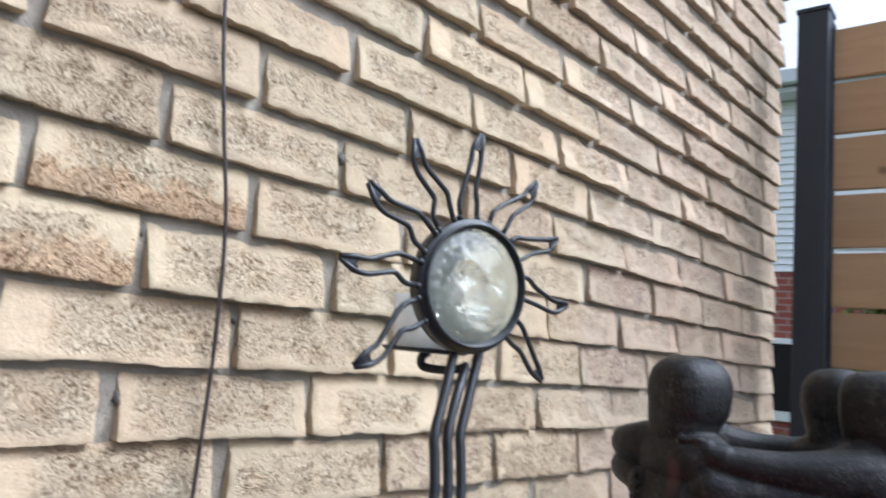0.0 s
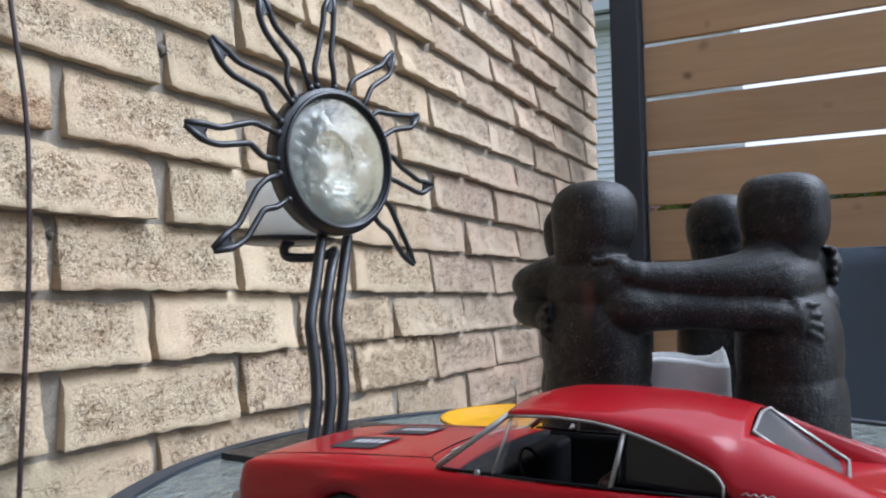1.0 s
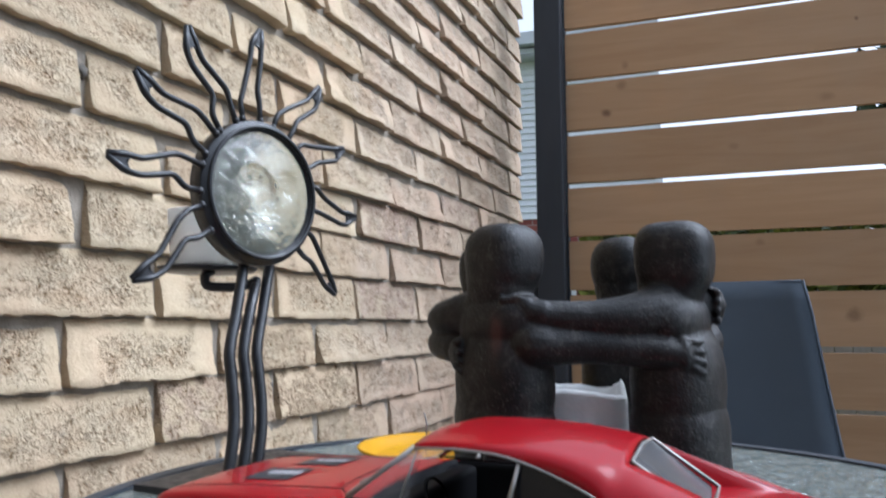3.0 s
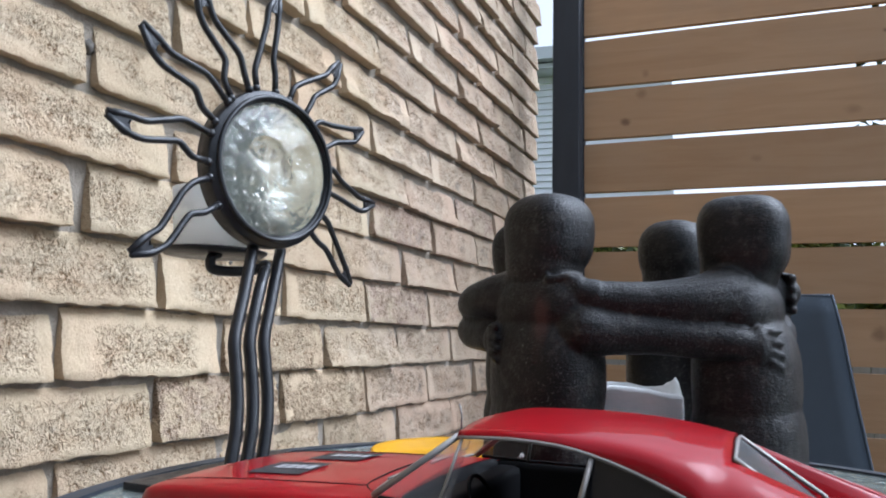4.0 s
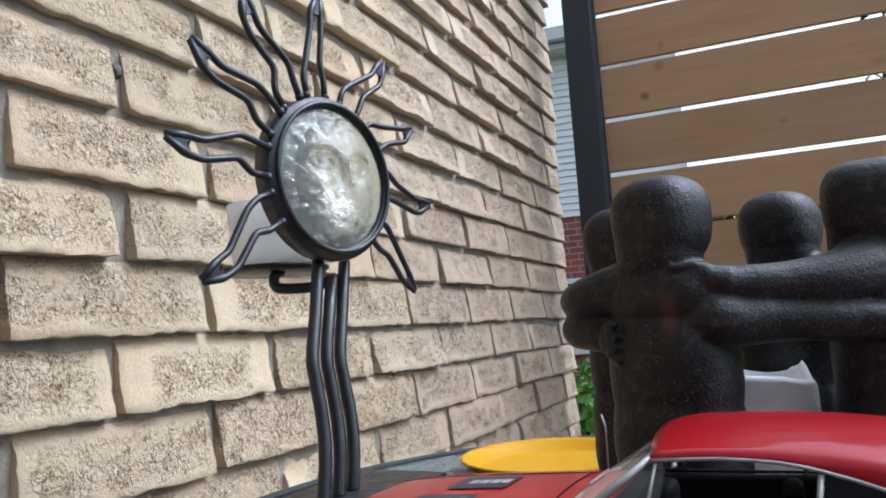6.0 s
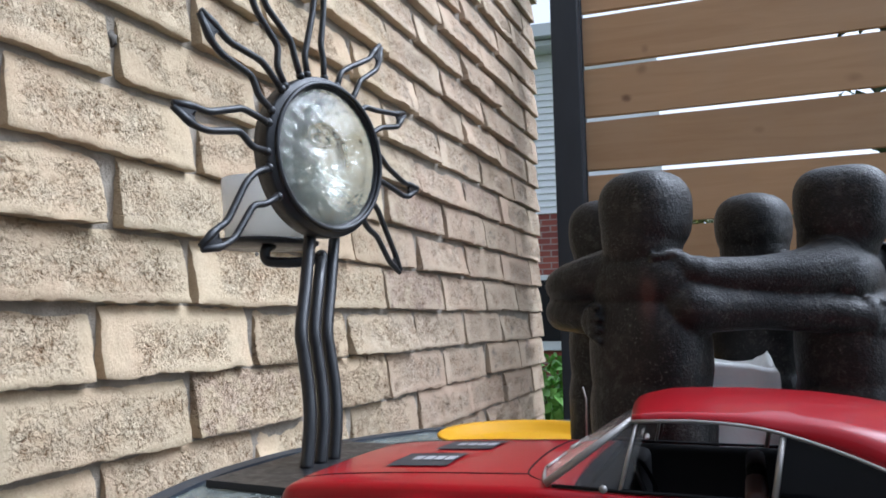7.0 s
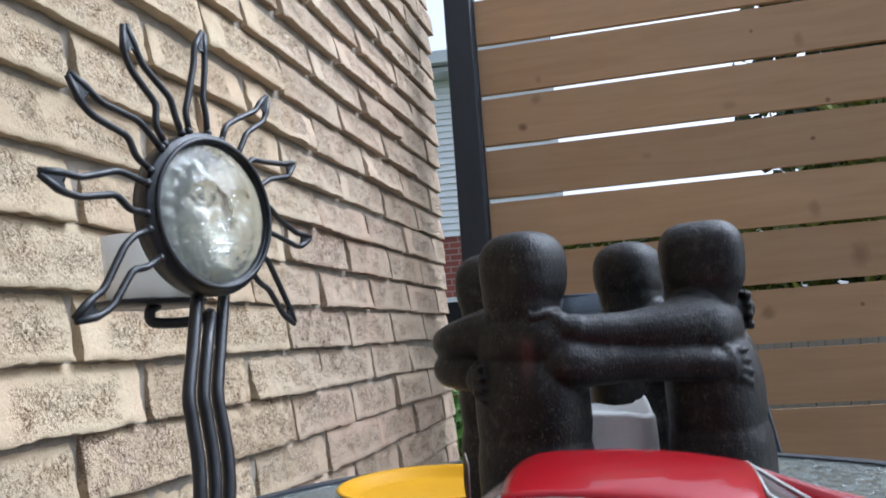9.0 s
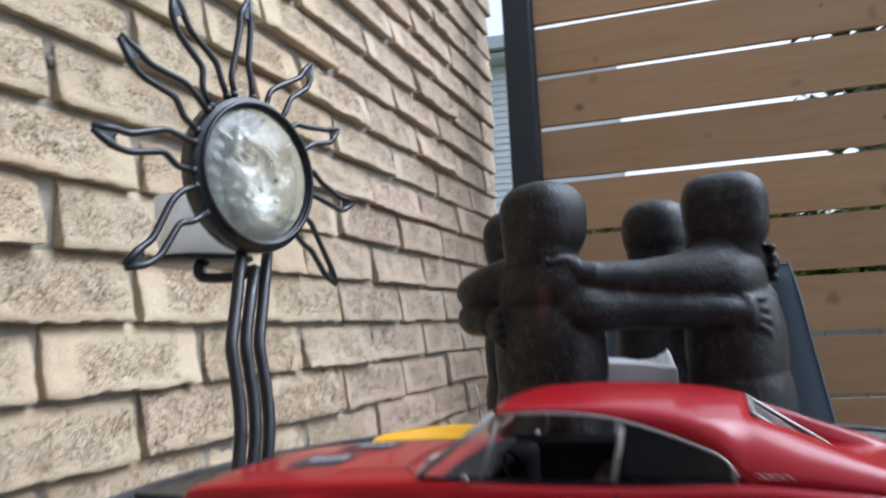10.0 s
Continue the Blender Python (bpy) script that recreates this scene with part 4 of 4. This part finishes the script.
for s in (-1, 1):
    top = [(x, s * (lerp(WINTOP, x)[0] + 0.0006), lerp(WINTOP, x)[1]) for x in (0.117, 0.126, 0.135, 0.143, 0.15, 0.156, 0.16, 0.166, 0.172, 0.178, 0.183, 0.187, 0.1895, 0.1915, 0.1928)]
    belt = [(0.1928, s * 0.0488, 0.0479), (0.17, s * 0.0482, 0.0474), (0.14, s * 0.0478, 0.047), (0.115, s * 0.0478, 0.047), (0.092, s * 0.0478, 0.0472)]
    part("window_trim", rod(top + belt[:1], 0.00055, 6), CHROME, CAR, "dull chrome trim")
    part("window_seal", rod(belt, 0.0006, 6), CAR_BLACK, CAR, "black rubber seal")
    part("windscreen_pillar", rod([(0.0895, s * 0.0472, 0.0472), (0.117, s * 0.0402, 0.068)], 0.0011, 8, 0.7), CHROME, CAR, "dull chrome pillar")
    part("vent_bar", rod([(0.1135, s * 0.0478, 0.0472), (0.1185, s * 0.0408, 0.0676)], 0.0006, 6), CHROME, CAR)
    part("door_pillar", rod([(0.157, s * 0.0478, 0.0472), (0.1605, s * 0.0413, 0.0645)], 0.0009, 8), CHROME, CAR)
    quarter = loft([[(0.1575 + 0.035 * i / 8, s * (0.0478 - (lz - 0.0475) * 0.36), 0.0475), (0.1605 + 0.0318 * i / 8, s * (lw - 0.0002), lz)] for i in range(9) for lw, lz in [lerp(WINTOP, 0.1605 + 0.0318 * i / 8)]])
    part("quarter_window", quarter, DARK_PANE if s < 0 else CLEAR, CAR, "smoked side window")
    vent = loft([[(0.0915, s * 0.0474, 0.0478), (0.1165, s * 0.0474, 0.0478)], [(0.1165, s * 0.0405, 0.0672), (0.1215, s * 0.0405, 0.0672)]])
    vp = part("vent_window", vent, CLEAR, CAR)
    vp.visible_shadow = False
    part("door_seam", rod([(0.1585, s * 0.0523, 0.0455), (0.158, s * 0.0529, 0.03), (0.155, s * 0.0528, 0.014)], 0.00035, 5), CAR_BLACK, CAR)
    part("door_mirror", rod([(0.1085, s * 0.049, 0.0475), (0.109, s * 0.0505, 0.048), (0.1092, s * 0.052, 0.0482)], [0.0005, 0.0007, 0.0013], 10), CHROME, CAR, "small chrome mirror")
    for a in AXLES:
        prof = [(0.007, -0.0055), (0.0135, -0.0055), (0.0155, -0.0052), (0.0165, -0.0035), (0.0165, 0.0035), (0.0155, 0.0052), (0.0135, 0.0055), (0.007, 0.0055)]
        wheel = part("wheel", lathe(prof, 40), TYRE, CAR, "black rubber tyre")
        wheel.matrix_local = pose(a, s * 0.0445, 0.0165) @ Matrix.Rotation(radians(90), 4, "X")
        part("rim", lathe([(0.0005, -0.006), (0.0125, -0.0062), (0.0132, -0.0045), (0.0132, 0.0045), (0.0125, 0.0062), (0.0005, 0.006)], 32), CHROME, wheel, "chrome wheel rim")
    # hood decals with a pale lettering bar
    def hood(x, y):
        return skin(x, s * y, 0.0005)
    part("decal", loft([[hood(0.022 + (0.006 if s > 0 else 0.0) + 0.025 * i / 4, 0.005 + 0.0235 * j / 6) for j in range(7)] for i in range(5)]), DECAL, CAR, "dark hood decal")
    for i in range(4):
        x0 = 0.0285 + (0.006 if s > 0 else 0.0) + 0.0046 * i
        bar = loft([[hood(x0 + 0.0038 * u / 2, 0.0125 + 0.007 * v / 2) for v in range(3)] for u in range(3)])
        for vert in bar.verts:
            vert.co.z += 0.0003
        part("decal_bar", bar, WHITE_MARK, CAR, "pale lettering bar")
    badge = bmesh.new()
    tube(badge, spline([(0.1985 + 0.0012 * k, s * 0.0508, 0.0508 + (0.0005 if k % 2 else -0.0002)) for k in range(9)], 3), 0.0002, 5)
    part("badge", badge, CHROME, CAR, "small silver badge")
    part("seat", boxed(0.132, 0.152, min(s * 0.006, s * 0.04), max(s * 0.006, s * 0.04), 0.016, 0.026), CAR_BLACK, CAR, "black bucket seat", False)
    sharp(CAR.children[-1], 0.002)
    sharp(part("seat_back", boxed(0.149, 0.156, min(s * 0.008, s * 0.038), max(s * 0.008, s * 0.038), 0.02, 0.0475), BROWN_TRIM if s < 0 else CAR_BLACK, CAR, "", False), 0.0025)
for x in (0.2703, 0.2758):
    part("tail_stripe", loft([[skin(x + 0.0036 * i / 2, 0.0465 * j / 12) for j in range(-12, 13)] for i in range(3)]), DECAL, CAR, "black tail stripe")
part("hood_seam", rod(spline([(0.09, -0.044, 0.0469), (0.081, -0.036, 0.0477), (0.079, -0.02, 0.0485), (0.0785, 0, 0.0488), (0.079, 0.02, 0.0485), (0.081, 0.036, 0.0477), (0.09, 0.044, 0.0469)], 5), 0.00035, 5), CAR_BLACK, CAR)
for s in (-1, 1):
    part("hood_seam", rod([skin(-0.008 + 0.089 * k / 8, s * (0.0385 - 0.0025 * k / 8), 0.0) for k in range(9)], 0.0003, 5), CAR_BLACK, CAR)
sharp(part("dashboard", boxed(0.1, 0.112, -0.0445, 0.0445, 0.016, 0.0455), CAR_BLACK, CAR, "", False), 0.003)
part("steering_wheel", rod([(0.119 - 0.004 * math.sin(a), -0.022 + 0.0095 * math.cos(a), 0.0435 + 0.0085 * math.sin(a)) for a in (2 * math.pi * k / 24 for k in range(24))], 0.0008, 6, closed=True), CAR_BLACK, CAR)
part("rear_bench", boxed(0.172, 0.188, -0.04, 0.04, 0.016, 0.044), CAR_BLACK, CAR, "", False)
part("inner_mirror", boxed(0.124, 0.1252, -0.008, 0.008, 0.0645, 0.0682), CHROME, CAR, "", False)
part("wiper", rod([(0.086, -0.03, 0.0495), (0.0885, -0.012, 0.0512)], 0.0005, 5), CHROME, CAR)
part("wiper", rod([(0.086, 0.006, 0.0498), (0.0885, 0.026, 0.0508)], 0.0008, 5), CHROME, CAR)
part("aerial", rod([(0.0855, 0.038, 0.0468), (0.0858, 0.0381, 0.0655), (0.0845, 0.0382, 0.0705)], 0.00042, 6), CHROME, CAR, "thin silver aerial")
part("fuel_cap", lathe([(0.0005, 0.0), (0.0042, 0.0), (0.0044, 0.0008), (0.0036, 0.0015), (0.0005, 0.0015)], 24), CHROME, CAR, "chrome fuel cap", m=pose(0.252, -0.0445, 0.0442, 24))
for x0, x1 in ((-0.018, -0.011), (0.2925, 0.2985)):
    sharp(part("bumper", boxed(x0, x1, -0.048, 0.048, 0.018, 0.026), CHROME, CAR, "chrome bumper", False), 0.002)

# ---- patio chair ----
chair = thing("patio_chair", "dark sling patio chair with reclined back", "patio chair", (1.0, -0.62, 0))
BACK = ((0.40, -0.06, 0.24), (0.55, -0.025, 0.225), (0.72, 0.015, 0.202), (0.86, 0.045, 0.184), (0.925, 0.06, 0.172))
rows = []
for k in range(15):
    z = 0.40 + 0.522 * k / 14
    x, w = lerp(BACK, z)
    rows.append([(x + 0.02 * (1 - (j / 6) ** 2), w * j / 6, z + (0.004 * (1 - (j / 6) ** 2) if k == 14 else 0)) for j in range(-6, 7)])
thick(part("backrest", loft(rows), SLING, chair, "dark woven sling back"), 0.004)
rows = [[(-0.06 - 0.42 * k / 8, 0.235 * j / 6, 0.40 - 0.015 * (1 - (j / 6) ** 2) + 0.03 * k / 8) for j in range(-6, 7)] for k in range(9)]
thick(part("seat", loft(rows), SLING, chair, "dark woven sling seat"), 0.004)
for s in (-1, 1):
    part("back_rail", rod([(x, s * (w + 0.003), z) for z, x, w in BACK], 0.0032, 8), SLING, chair)
    part("front_leg", rod(spline([(-0.47, s * 0.245, 0.012), (-0.465, s * 0.24, 0.2), (-0.455, s * 0.237, 0.39), (-0.43, s * 0.236, 0.428), (-0.25, s * 0.236, 0.415), (-0.06, s * 0.236, 0.4)], 5), 0.011, 8), RIM, chair)
    part("rear_leg", rod([(0.12, s * 0.24, 0.012), (-0.08, s * 0.24, 0.4)], 0.011, 8), RIM, chair)
part("top_rail", rod([(0.06 + 0.022 * (1 - (j / 6) ** 2), 0.172 * j / 6, 0.923) for j in range(-6, 7)], 0.004, 8), SLING, chair)

# ---- neighbour's house ----
HX = 8.0
house = thing("neighbour_house", "two-tone neighbour house with white siding over red brick", "house", (HX, 0.25, 0), turn=7.5)
part("brick_base", boxed(0.05, 5.0, 0.0, 7.0, -0.1, 2.1), RED_BRICK, house, "red brick lower storey", False)
part("sheathing", boxed(0.06, 5.0, 0.02, 7.0, 2.1, 4.1), SIDING, house, "", False)
clap = bmesh.new()
for q in (((0.055, 0.0, 0.0), (0.055, 0.0, 0.083), (0.03, 0.0, 0.0)), ):
    a = [clap.verts.new(v) for v in q]
    b = [clap.verts.new((x, 7.0, z)) for x, _, z in q]
    clap.faces.new(a)
    clap.faces.new(b[::-1])
    for k in range(3):
        clap.faces.new((a[k], b[k], b[(k + 1) % 3], a[(k + 1) % 3]))
clap_mesh = finish(clap, False)
clap_mesh.materials.append(SIDING)
for k in range(24):
    c = new("siding_board", clap_mesh)
    c.parent = house
    c.matrix_local = pose(0, 0, 2.1 + 0.083 * k)
part("corner_board", boxed(0.02, 0.12, -0.03, 0.06, 2.1, 4.1), SIDING, house, "", False)
part("soffit", boxed(-0.25, 5.1, -0.02, 7.1, 4.1, 4.16), GUTTER, house, "", False)
part("gutter", boxed(-0.36, -0.25, -0.02, 7.1, 4.18, 4.33), GUTTER, house, "pale metal gutter", False)
part("roof", loft([[(-0.3, -0.04, 4.34), (-0.3, 7.2, 4.34)], [(2.6, -0.04, 5.2), (2.6, 7.2, 5.2)], [(5.4, -0.04, 4.3), (5.4, 7.2, 4.3)]]), ROOFING, house, "grey shingle roof", False)
win = sharp(part("window", boxed(0.0, 0.05, 1.0, 1.95, 0.45, 1.35), WHITE_PAINT, house, "white framed window", False), 0.01)
part("pane", boxed(-0.004, 0.0, 1.06, 1.89, 0.56, 1.29), DARK_PANE, win, "", False)


# ---- planting beyond the fence ----
def leaf(bm, at, size, rng):
    """One pointed leaf folded along its rib."""
    d = Vector((rng.gauss(0, 1), rng.gauss(0, 1), rng.gauss(0.3, 0.7))).normalized()
    s = d.cross(Vector((rng.gauss(0, 1), rng.gauss(0, 1), rng.gauss(0, 1)))).normalized()
    u = d.cross(s)
    w = size * rng.uniform(0.32, 0.45)
    v = [bm.verts.new(at + q) for q in (Vector((0, 0, 0)), d * size * 0.45 + s * w + u * size * 0.1, d * size - u * size * 0.12, d * size * 0.45 - s * w + u * size * 0.1, d * size * 0.5)]
    for f in ((0, 1, 4), (1, 2, 4), (2, 3, 4), (3, 0, 4)):
        bm.faces.new([v[i] for i in f])


rng = random.Random(11)
shrub = thing("shrub", "small bright green leafy shrub in a dark planter", "shrub", (2.45, 0.16, 0.36))
bm = bmesh.new()
for _ in range(420):
    a, r, z = rng.uniform(0, 6.283), 0.22 * rng.random() ** 0.5, rng.uniform(-0.04, 0.32)
    leaf(bm, Vector((r * math.cos(a), r * math.sin(a), z * (1 - (r / 0.3) ** 2))), rng.uniform(0.045, 0.075), rng)
part("foliage", bm, LEAF, shrub, "bright green leaves", False)
for _ in range(9):
    a = rng.uniform(0, 6.283)
    part("stem", rod([(0.02 * math.cos(a), 0.02 * math.sin(a), -0.06), (0.06 * math.cos(a), 0.06 * math.sin(a), 0.08), (0.13 * math.cos(a), 0.13 * math.sin(a), 0.22)], [0.005, 0.004, 0.002], 6), BARK, shrub)
planter = part("planter", lathe([(0.0005, 0.0), (0.17, 0.0), (0.21, 0.3), (0.225, 0.3), (0.225, 0.325), (0.2, 0.325), (0.195, 0.29), (0.0005, 0.29)], 36), PLANTER)
planter.matrix_world = pose(2.45, 0.16, -0.03)
tagged(planter, "dark plastic planter holding the green shrub", "planter")

GREY_WOOD = mat("weathered_grey_wood", (0.45, 0.45, 0.44), 0.8)
n = Net(GREY_WOOD)
n.put(n.b.inputs["Base Color"], n.mix(n.noise(n.where((8, 8, 1)), 9.0, 4.0), c4(0.2, 0.195, 0.185), c4(0.34, 0.33, 0.315)))
pickets = thing("picket_fence", "low weathered grey picket fence beyond the cedar boards", "picket fence", (3.0, -4.2, -0.03))
bm = bmesh.new()
box(bm, 0.0, 0.018, -0.0335, 0.0335, 0.05, 0.86)
top = [v for v in bm.verts if v.co.z > 0.5]
for v in bmesh.ops.extrude_face_region(bm, geom=[f for f in bm.faces if all(v in top for v in f.verts)])["geom"]:
    if isinstance(v, bmesh.types.BMVert):
        v.co.y *= 0.4
        v.co.z += 0.04
picket_mesh = finish(bm, False)
picket_mesh.materials.append(GREY_WOOD)
for k in range(62):
    p_ob = new("picket", picket_mesh)
    p_ob.parent = pickets
    p_ob.matrix_local = pose(rng.uniform(-0.003, 0.003), 0.07 * k, rng.uniform(-0.012, 0.012))
for z in (0.2, 0.62):
    part("rail", boxed(0.02, 0.055, -0.03, 4.3, z, z + 0.06), GREY_WOOD, pickets, "", False)
for y in (0.0, 2.1, 4.24):
    part("post", boxed(0.056, 0.13, y - 0.04, y + 0.04, 0.0, 0.82), GREY_WOOD, pickets, "", False)

hedge = bmesh.new()
for _ in range(26000):
    y, x, z = rng.uniform(-6.5, 0.4), rng.uniform(-0.35, 0.35), rng.uniform(0.0, 1.22)
    top = 1.52 + 0.1 * noise.noise(Vector((y * 1.7, 0, 0))) + 0.06 * noise.noise(Vector((y * 6, 2, 0))) + 0.8 * min(1.0, max(0.0, -3.0 - 2 * y))
    leaf(hedge, Vector((4.6 + x, y, z * top / 1.2)), rng.uniform(0.07, 0.13), rng)
tagged(part("hedge", hedge, HEDGE, None, "", False), "yellow-green leafy hedge behind the fence", "hedge", kind="stuff")

tree = thing("tree", "broad dark green tree behind the hedge", "tree", (8.6, -4.75, -0.03))
part("trunk", rod(spline([(0, 0, 0), (0.05, 0.03, 1.2), (-0.04, 0.0, 2.6), (0.02, 0.05, 4.4), (0, 0, 6.2)], 5), [0.17 - 0.0068 * k for k in range(21)], 10), BARK, tree, "grey tree trunk")
for k in range(9):
    a, z = k * 2.4, 1.4 + 0.45 * k
    part("limb", rod([(0, 0, z), (0.7 * math.cos(a), 0.7 * math.sin(a), z + 0.35), (1.6 * math.cos(a), 1.6 * math.sin(a), z + 0.6)], [0.06, 0.04, 0.015], 7), BARK, tree)
bm = bmesh.new()
for _ in range(430):
    a, z = rng.uniform(0, 6.283), rng.uniform(1.0, 7.2)
    reach = 2.6 * math.sin(math.pi * min(1.0, (z - 0.2) / 7.6)) ** 0.6
    r = reach * rng.random() ** 0.33
    c = Vector((r * math.cos(a), r * math.sin(a), z))
    for _ in range(40):
        leaf(bm, c + Vector((rng.gauss(0, 0.2), rng.gauss(0, 0.2), rng.gauss(0, 0.17))), rng.uniform(0.16, 0.3), rng)
part("crown", bm, DARK_LEAF, tree, "dark green leaves", False)


# ---- bricks of the wall ----
def brick_mesh(length, seed, nx=34, nz=13, height=0.0782, craggy=1.0, step=1.0):
    """A split-face brick towards -y, its foot leaning out over the joint; its lower left corner is the origin."""
    rg = random.Random(seed)
    off = Vector((rg.uniform(0, 90), rg.uniform(0, 90), rg.uniform(0, 90)))
    lump = craggy * rg.choice((0.0007, 0.001, 0.0015, 0.0024))
    tilt_x, lean = rg.uniform(-0.0015, 0.0015), step * rg.uniform(0.0052, 0.0074) * (0.75 + 0.25 * craggy)
    lip = 0.0022 / length
    us = [0.0] + [lip + (1 - 2 * lip) * i / (nx - 3) for i in range(nx - 2)] + [1.0]
    vs = [0.0, 0.022] + [0.022 + 0.956 * (j + 1) / (nz - 3) for j in range(nz - 3)] + [1.0]
    verts, faces = [], []
    for j, v in enumerate(vs):
        for i, u in enumerate(us):
            x, z = u * length, v * height
            q = Vector((x * 14, z * 18, 0)) + off
            d = lump * noise.noise(q) + lump * 0.6 * noise.noise(q * 2.7) + lump * 0.42 * noise.noise(q * 6.1) + 0.0012 * noise.noise(Vector((q.x * 5, q.y * 15, 4.0))) + tilt_x * (2 * u - 1) + lean * (1 - 2 * v) - step * 0.0055 * max(0.0, (v - 0.74) / 0.26) ** 1.5
            if v < 0.3:
                d += 0.0016 * max(0.0, noise.noise(q * 1.7 + Vector((1, 2, 3)))) * (1 - v / 0.3)
            if i in (0, nx - 1) or j in (0, nz - 1):
                d -= 0.0007 + 0.002 * abs(noise.noise(q * 2.3 + Vector((7, 7, 7))))
            if i in (0, 1, nx - 2, nx - 1):
                x += 0.0038 * noise.noise(q * 1.3 + Vector((3, 0, 0))) + 0.0022 * noise.noise(q * 4.6)
            if j in (0, 1, nz - 2, nz - 1):
                z += 0.003 * noise.noise(q * 0.9 + Vector((0, 5, 0))) + 0.0028 * noise.noise(q * 4.8)
            verts.append((x, -d, z))
    for j in range(nz - 1):
        for i in range(nx - 1):
            k = j * nx + i
            faces.append((k, k + 1, k + nx + 1, k + nx))
    ring = [i for i in range(nx)] + [j * nx + nx - 1 for j in range(1, nz)] + [(nz - 1) * nx + i for i in range(nx - 2, -1, -1)] + [j * nx for j in range(nz - 2, 0, -1)]
    start, count = len(verts), len(ring)
    verts += [verts[k] for k in ring]
    for k in ring:
        x, y, z = verts[k]
        verts.append((min(max(x, 0.0), length), 0.02, z))
    for k in range(count):
        k2 = (k + 1) % count
        faces.append((start + k2, start + k, start + count + k, start + count + k2))
    me = bpy.data.meshes.new("brick")
    me.from_pydata(verts, [], faces)
    me.shade_smooth()
    return me


FULL, JOINT = 0.234, 0.016
full = [brick_mesh(FULL, 100 + k) for k in range(22)]
rock = [brick_mesh(FULL, 200 + k, craggy=2.6, step=1.05) for k in range(22)]
even = [brick_mesh(FULL, 600 + k, height=0.0745, craggy=1.5, step=0.65) for k in range(22)]
for me in full + rock + even:
    me.materials.append(BRICK)
plain = [brick_mesh(FULL, 300 + k, 9, 5) for k in range(6)]
tan = [brick_mesh(FULL, 400 + k) for k in range(5)]
for me in tan:
    me.materials.append(BRICK_TAN)
rust = [brick_mesh(FULL, 450 + k) for k in range(5)]
for me in rust:
    me.materials.append(BRICK_RUST)
pink = [brick_mesh(FULL, 500 + k) for k in range(5)]
for me in pink:
    me.materials.append(BRICK_PINK)
ODD = {(2, -2): rust, (1, -2): rust, (3, -2): tan, (8, 1): tan, (-2, 1): tan, (-1, 1): tan, (-2, 0): pink, (3, 4): pink, (0, 2): pink, (2, 2): pink, (3, 1): pink}
SLIP = {-1: -0.011, 0: -0.008, 4: -0.011, 6: 0.004}


def along(x):
    """The bricks towards the corner are laid a little wider apart."""
    return x + 0.08 * max(0.0, x - 0.6)


rng = random.Random(21)
loose_v, loose_f = [], []
for course in range(-10, 22):
    z = BASE + course * COURSE
    first = (0.003 if course % 2 else 0.128) + SLIP.get(course, 0.0)
    end = WALL_END - 0.01 + 0.07 * max(0.0, z - 1.35)
    for k in range(-17, 8):
        x = along(first + k * PITCH)
        if x < -3.95 or x > end - 0.03:
            continue
        wide = along(first + (k + 1) * PITCH) - x - JOINT
        cut = x + wide > end
        length = end - x if cut else wide + rng.uniform(-0.003, 0.003)
        me = brick_mesh(length, 7000 + course * 50 + k, 6 if length < 0.1 else 11, height=0.076, step=0.55) if cut else (rock if rng.random() < (0.85 if course > 4 else 0.2) and x < 1.3 else even if x > 0.28 else full)[rng.randrange(len(full))] if x > -1.1 else plain[rng.randrange(len(plain))]
        odd = ODD.get((course, k))
        if odd:
            me = odd[(course + k) % 5]
        m = pose(x + rng.uniform(-0.003, 0.003), rng.uniform(-0.005, 0.0005), z + rng.uniform(-0.0015, 0.0015), 0, rng.uniform(-0.35, 0.35), rng.uniform(-0.5, 0.5))
        if not cut:
            m = m @ Matrix.Diagonal((length / FULL, 1, 1, 1))
        if x > -0.8 and 0.4 < z < 2.2:
            b = new("brick", me)
            if cut:
                me.materials.append(BRICK)
            b.parent = wall
            b.matrix_local = m
        else:
            s0 = len(loose_v)
            loose_v += [m @ v.co for v in me.vertices]
            loose_f += [[s0 + i for i in f.vertices] for f in me.polygons]
me = bpy.data.meshes.new("bricks")
me.from_pydata(loose_v, [], loose_f)
me.shade_smooth()
rest = part("bricks", me, BRICK_FAR, wall)
rest["kind"] = "stuff"

# crumbs of dark mortar left in the joints
CRUMB = mat("grey_mortar_crumb", rough=0.95)
n = Net(CRUMB)
n.put(n.b.inputs["Base Color"], n.mix(n.noise(n.where(), 180.0), c4(0.07, 0.062, 0.054), c4(0.17, 0.15, 0.125)))
rng = random.Random(77)
for x, z, size in ((-0.003, 0.826, 0.007), (0.498, 0.776, 0.006), (0.363, 0.744, 0.008), (-0.134, 0.905, 0.006), (-0.003, 1.134, 0.01), (0.226, 0.79, 0.008), (0.245, 0.92, 0.006), (-0.256, 0.814, 0.009), (-0.26, 0.99, 0.008), (0.75, 0.905, 0.006), (0.505, 1.06, 0.007), (0.12, 1.2, 0.007)):
    bm = bmesh.new()
    bmesh.ops.create_icosphere(bm, subdivisions=2, radius=1.0)
    off = Vector((rng.uniform(0, 50), 0, 0))
    for v in bm.verts:
        k = size * (0.85 + 0.9 * noise.noise(v.co * 2.1 + off))
        v.co = Vector((v.co.x * k * 0.8, v.co.y * 0.006, v.co.z * k))
    part("mortar_crumb", bm, CRUMB, wall, m=pose(x, 0.0067, z))
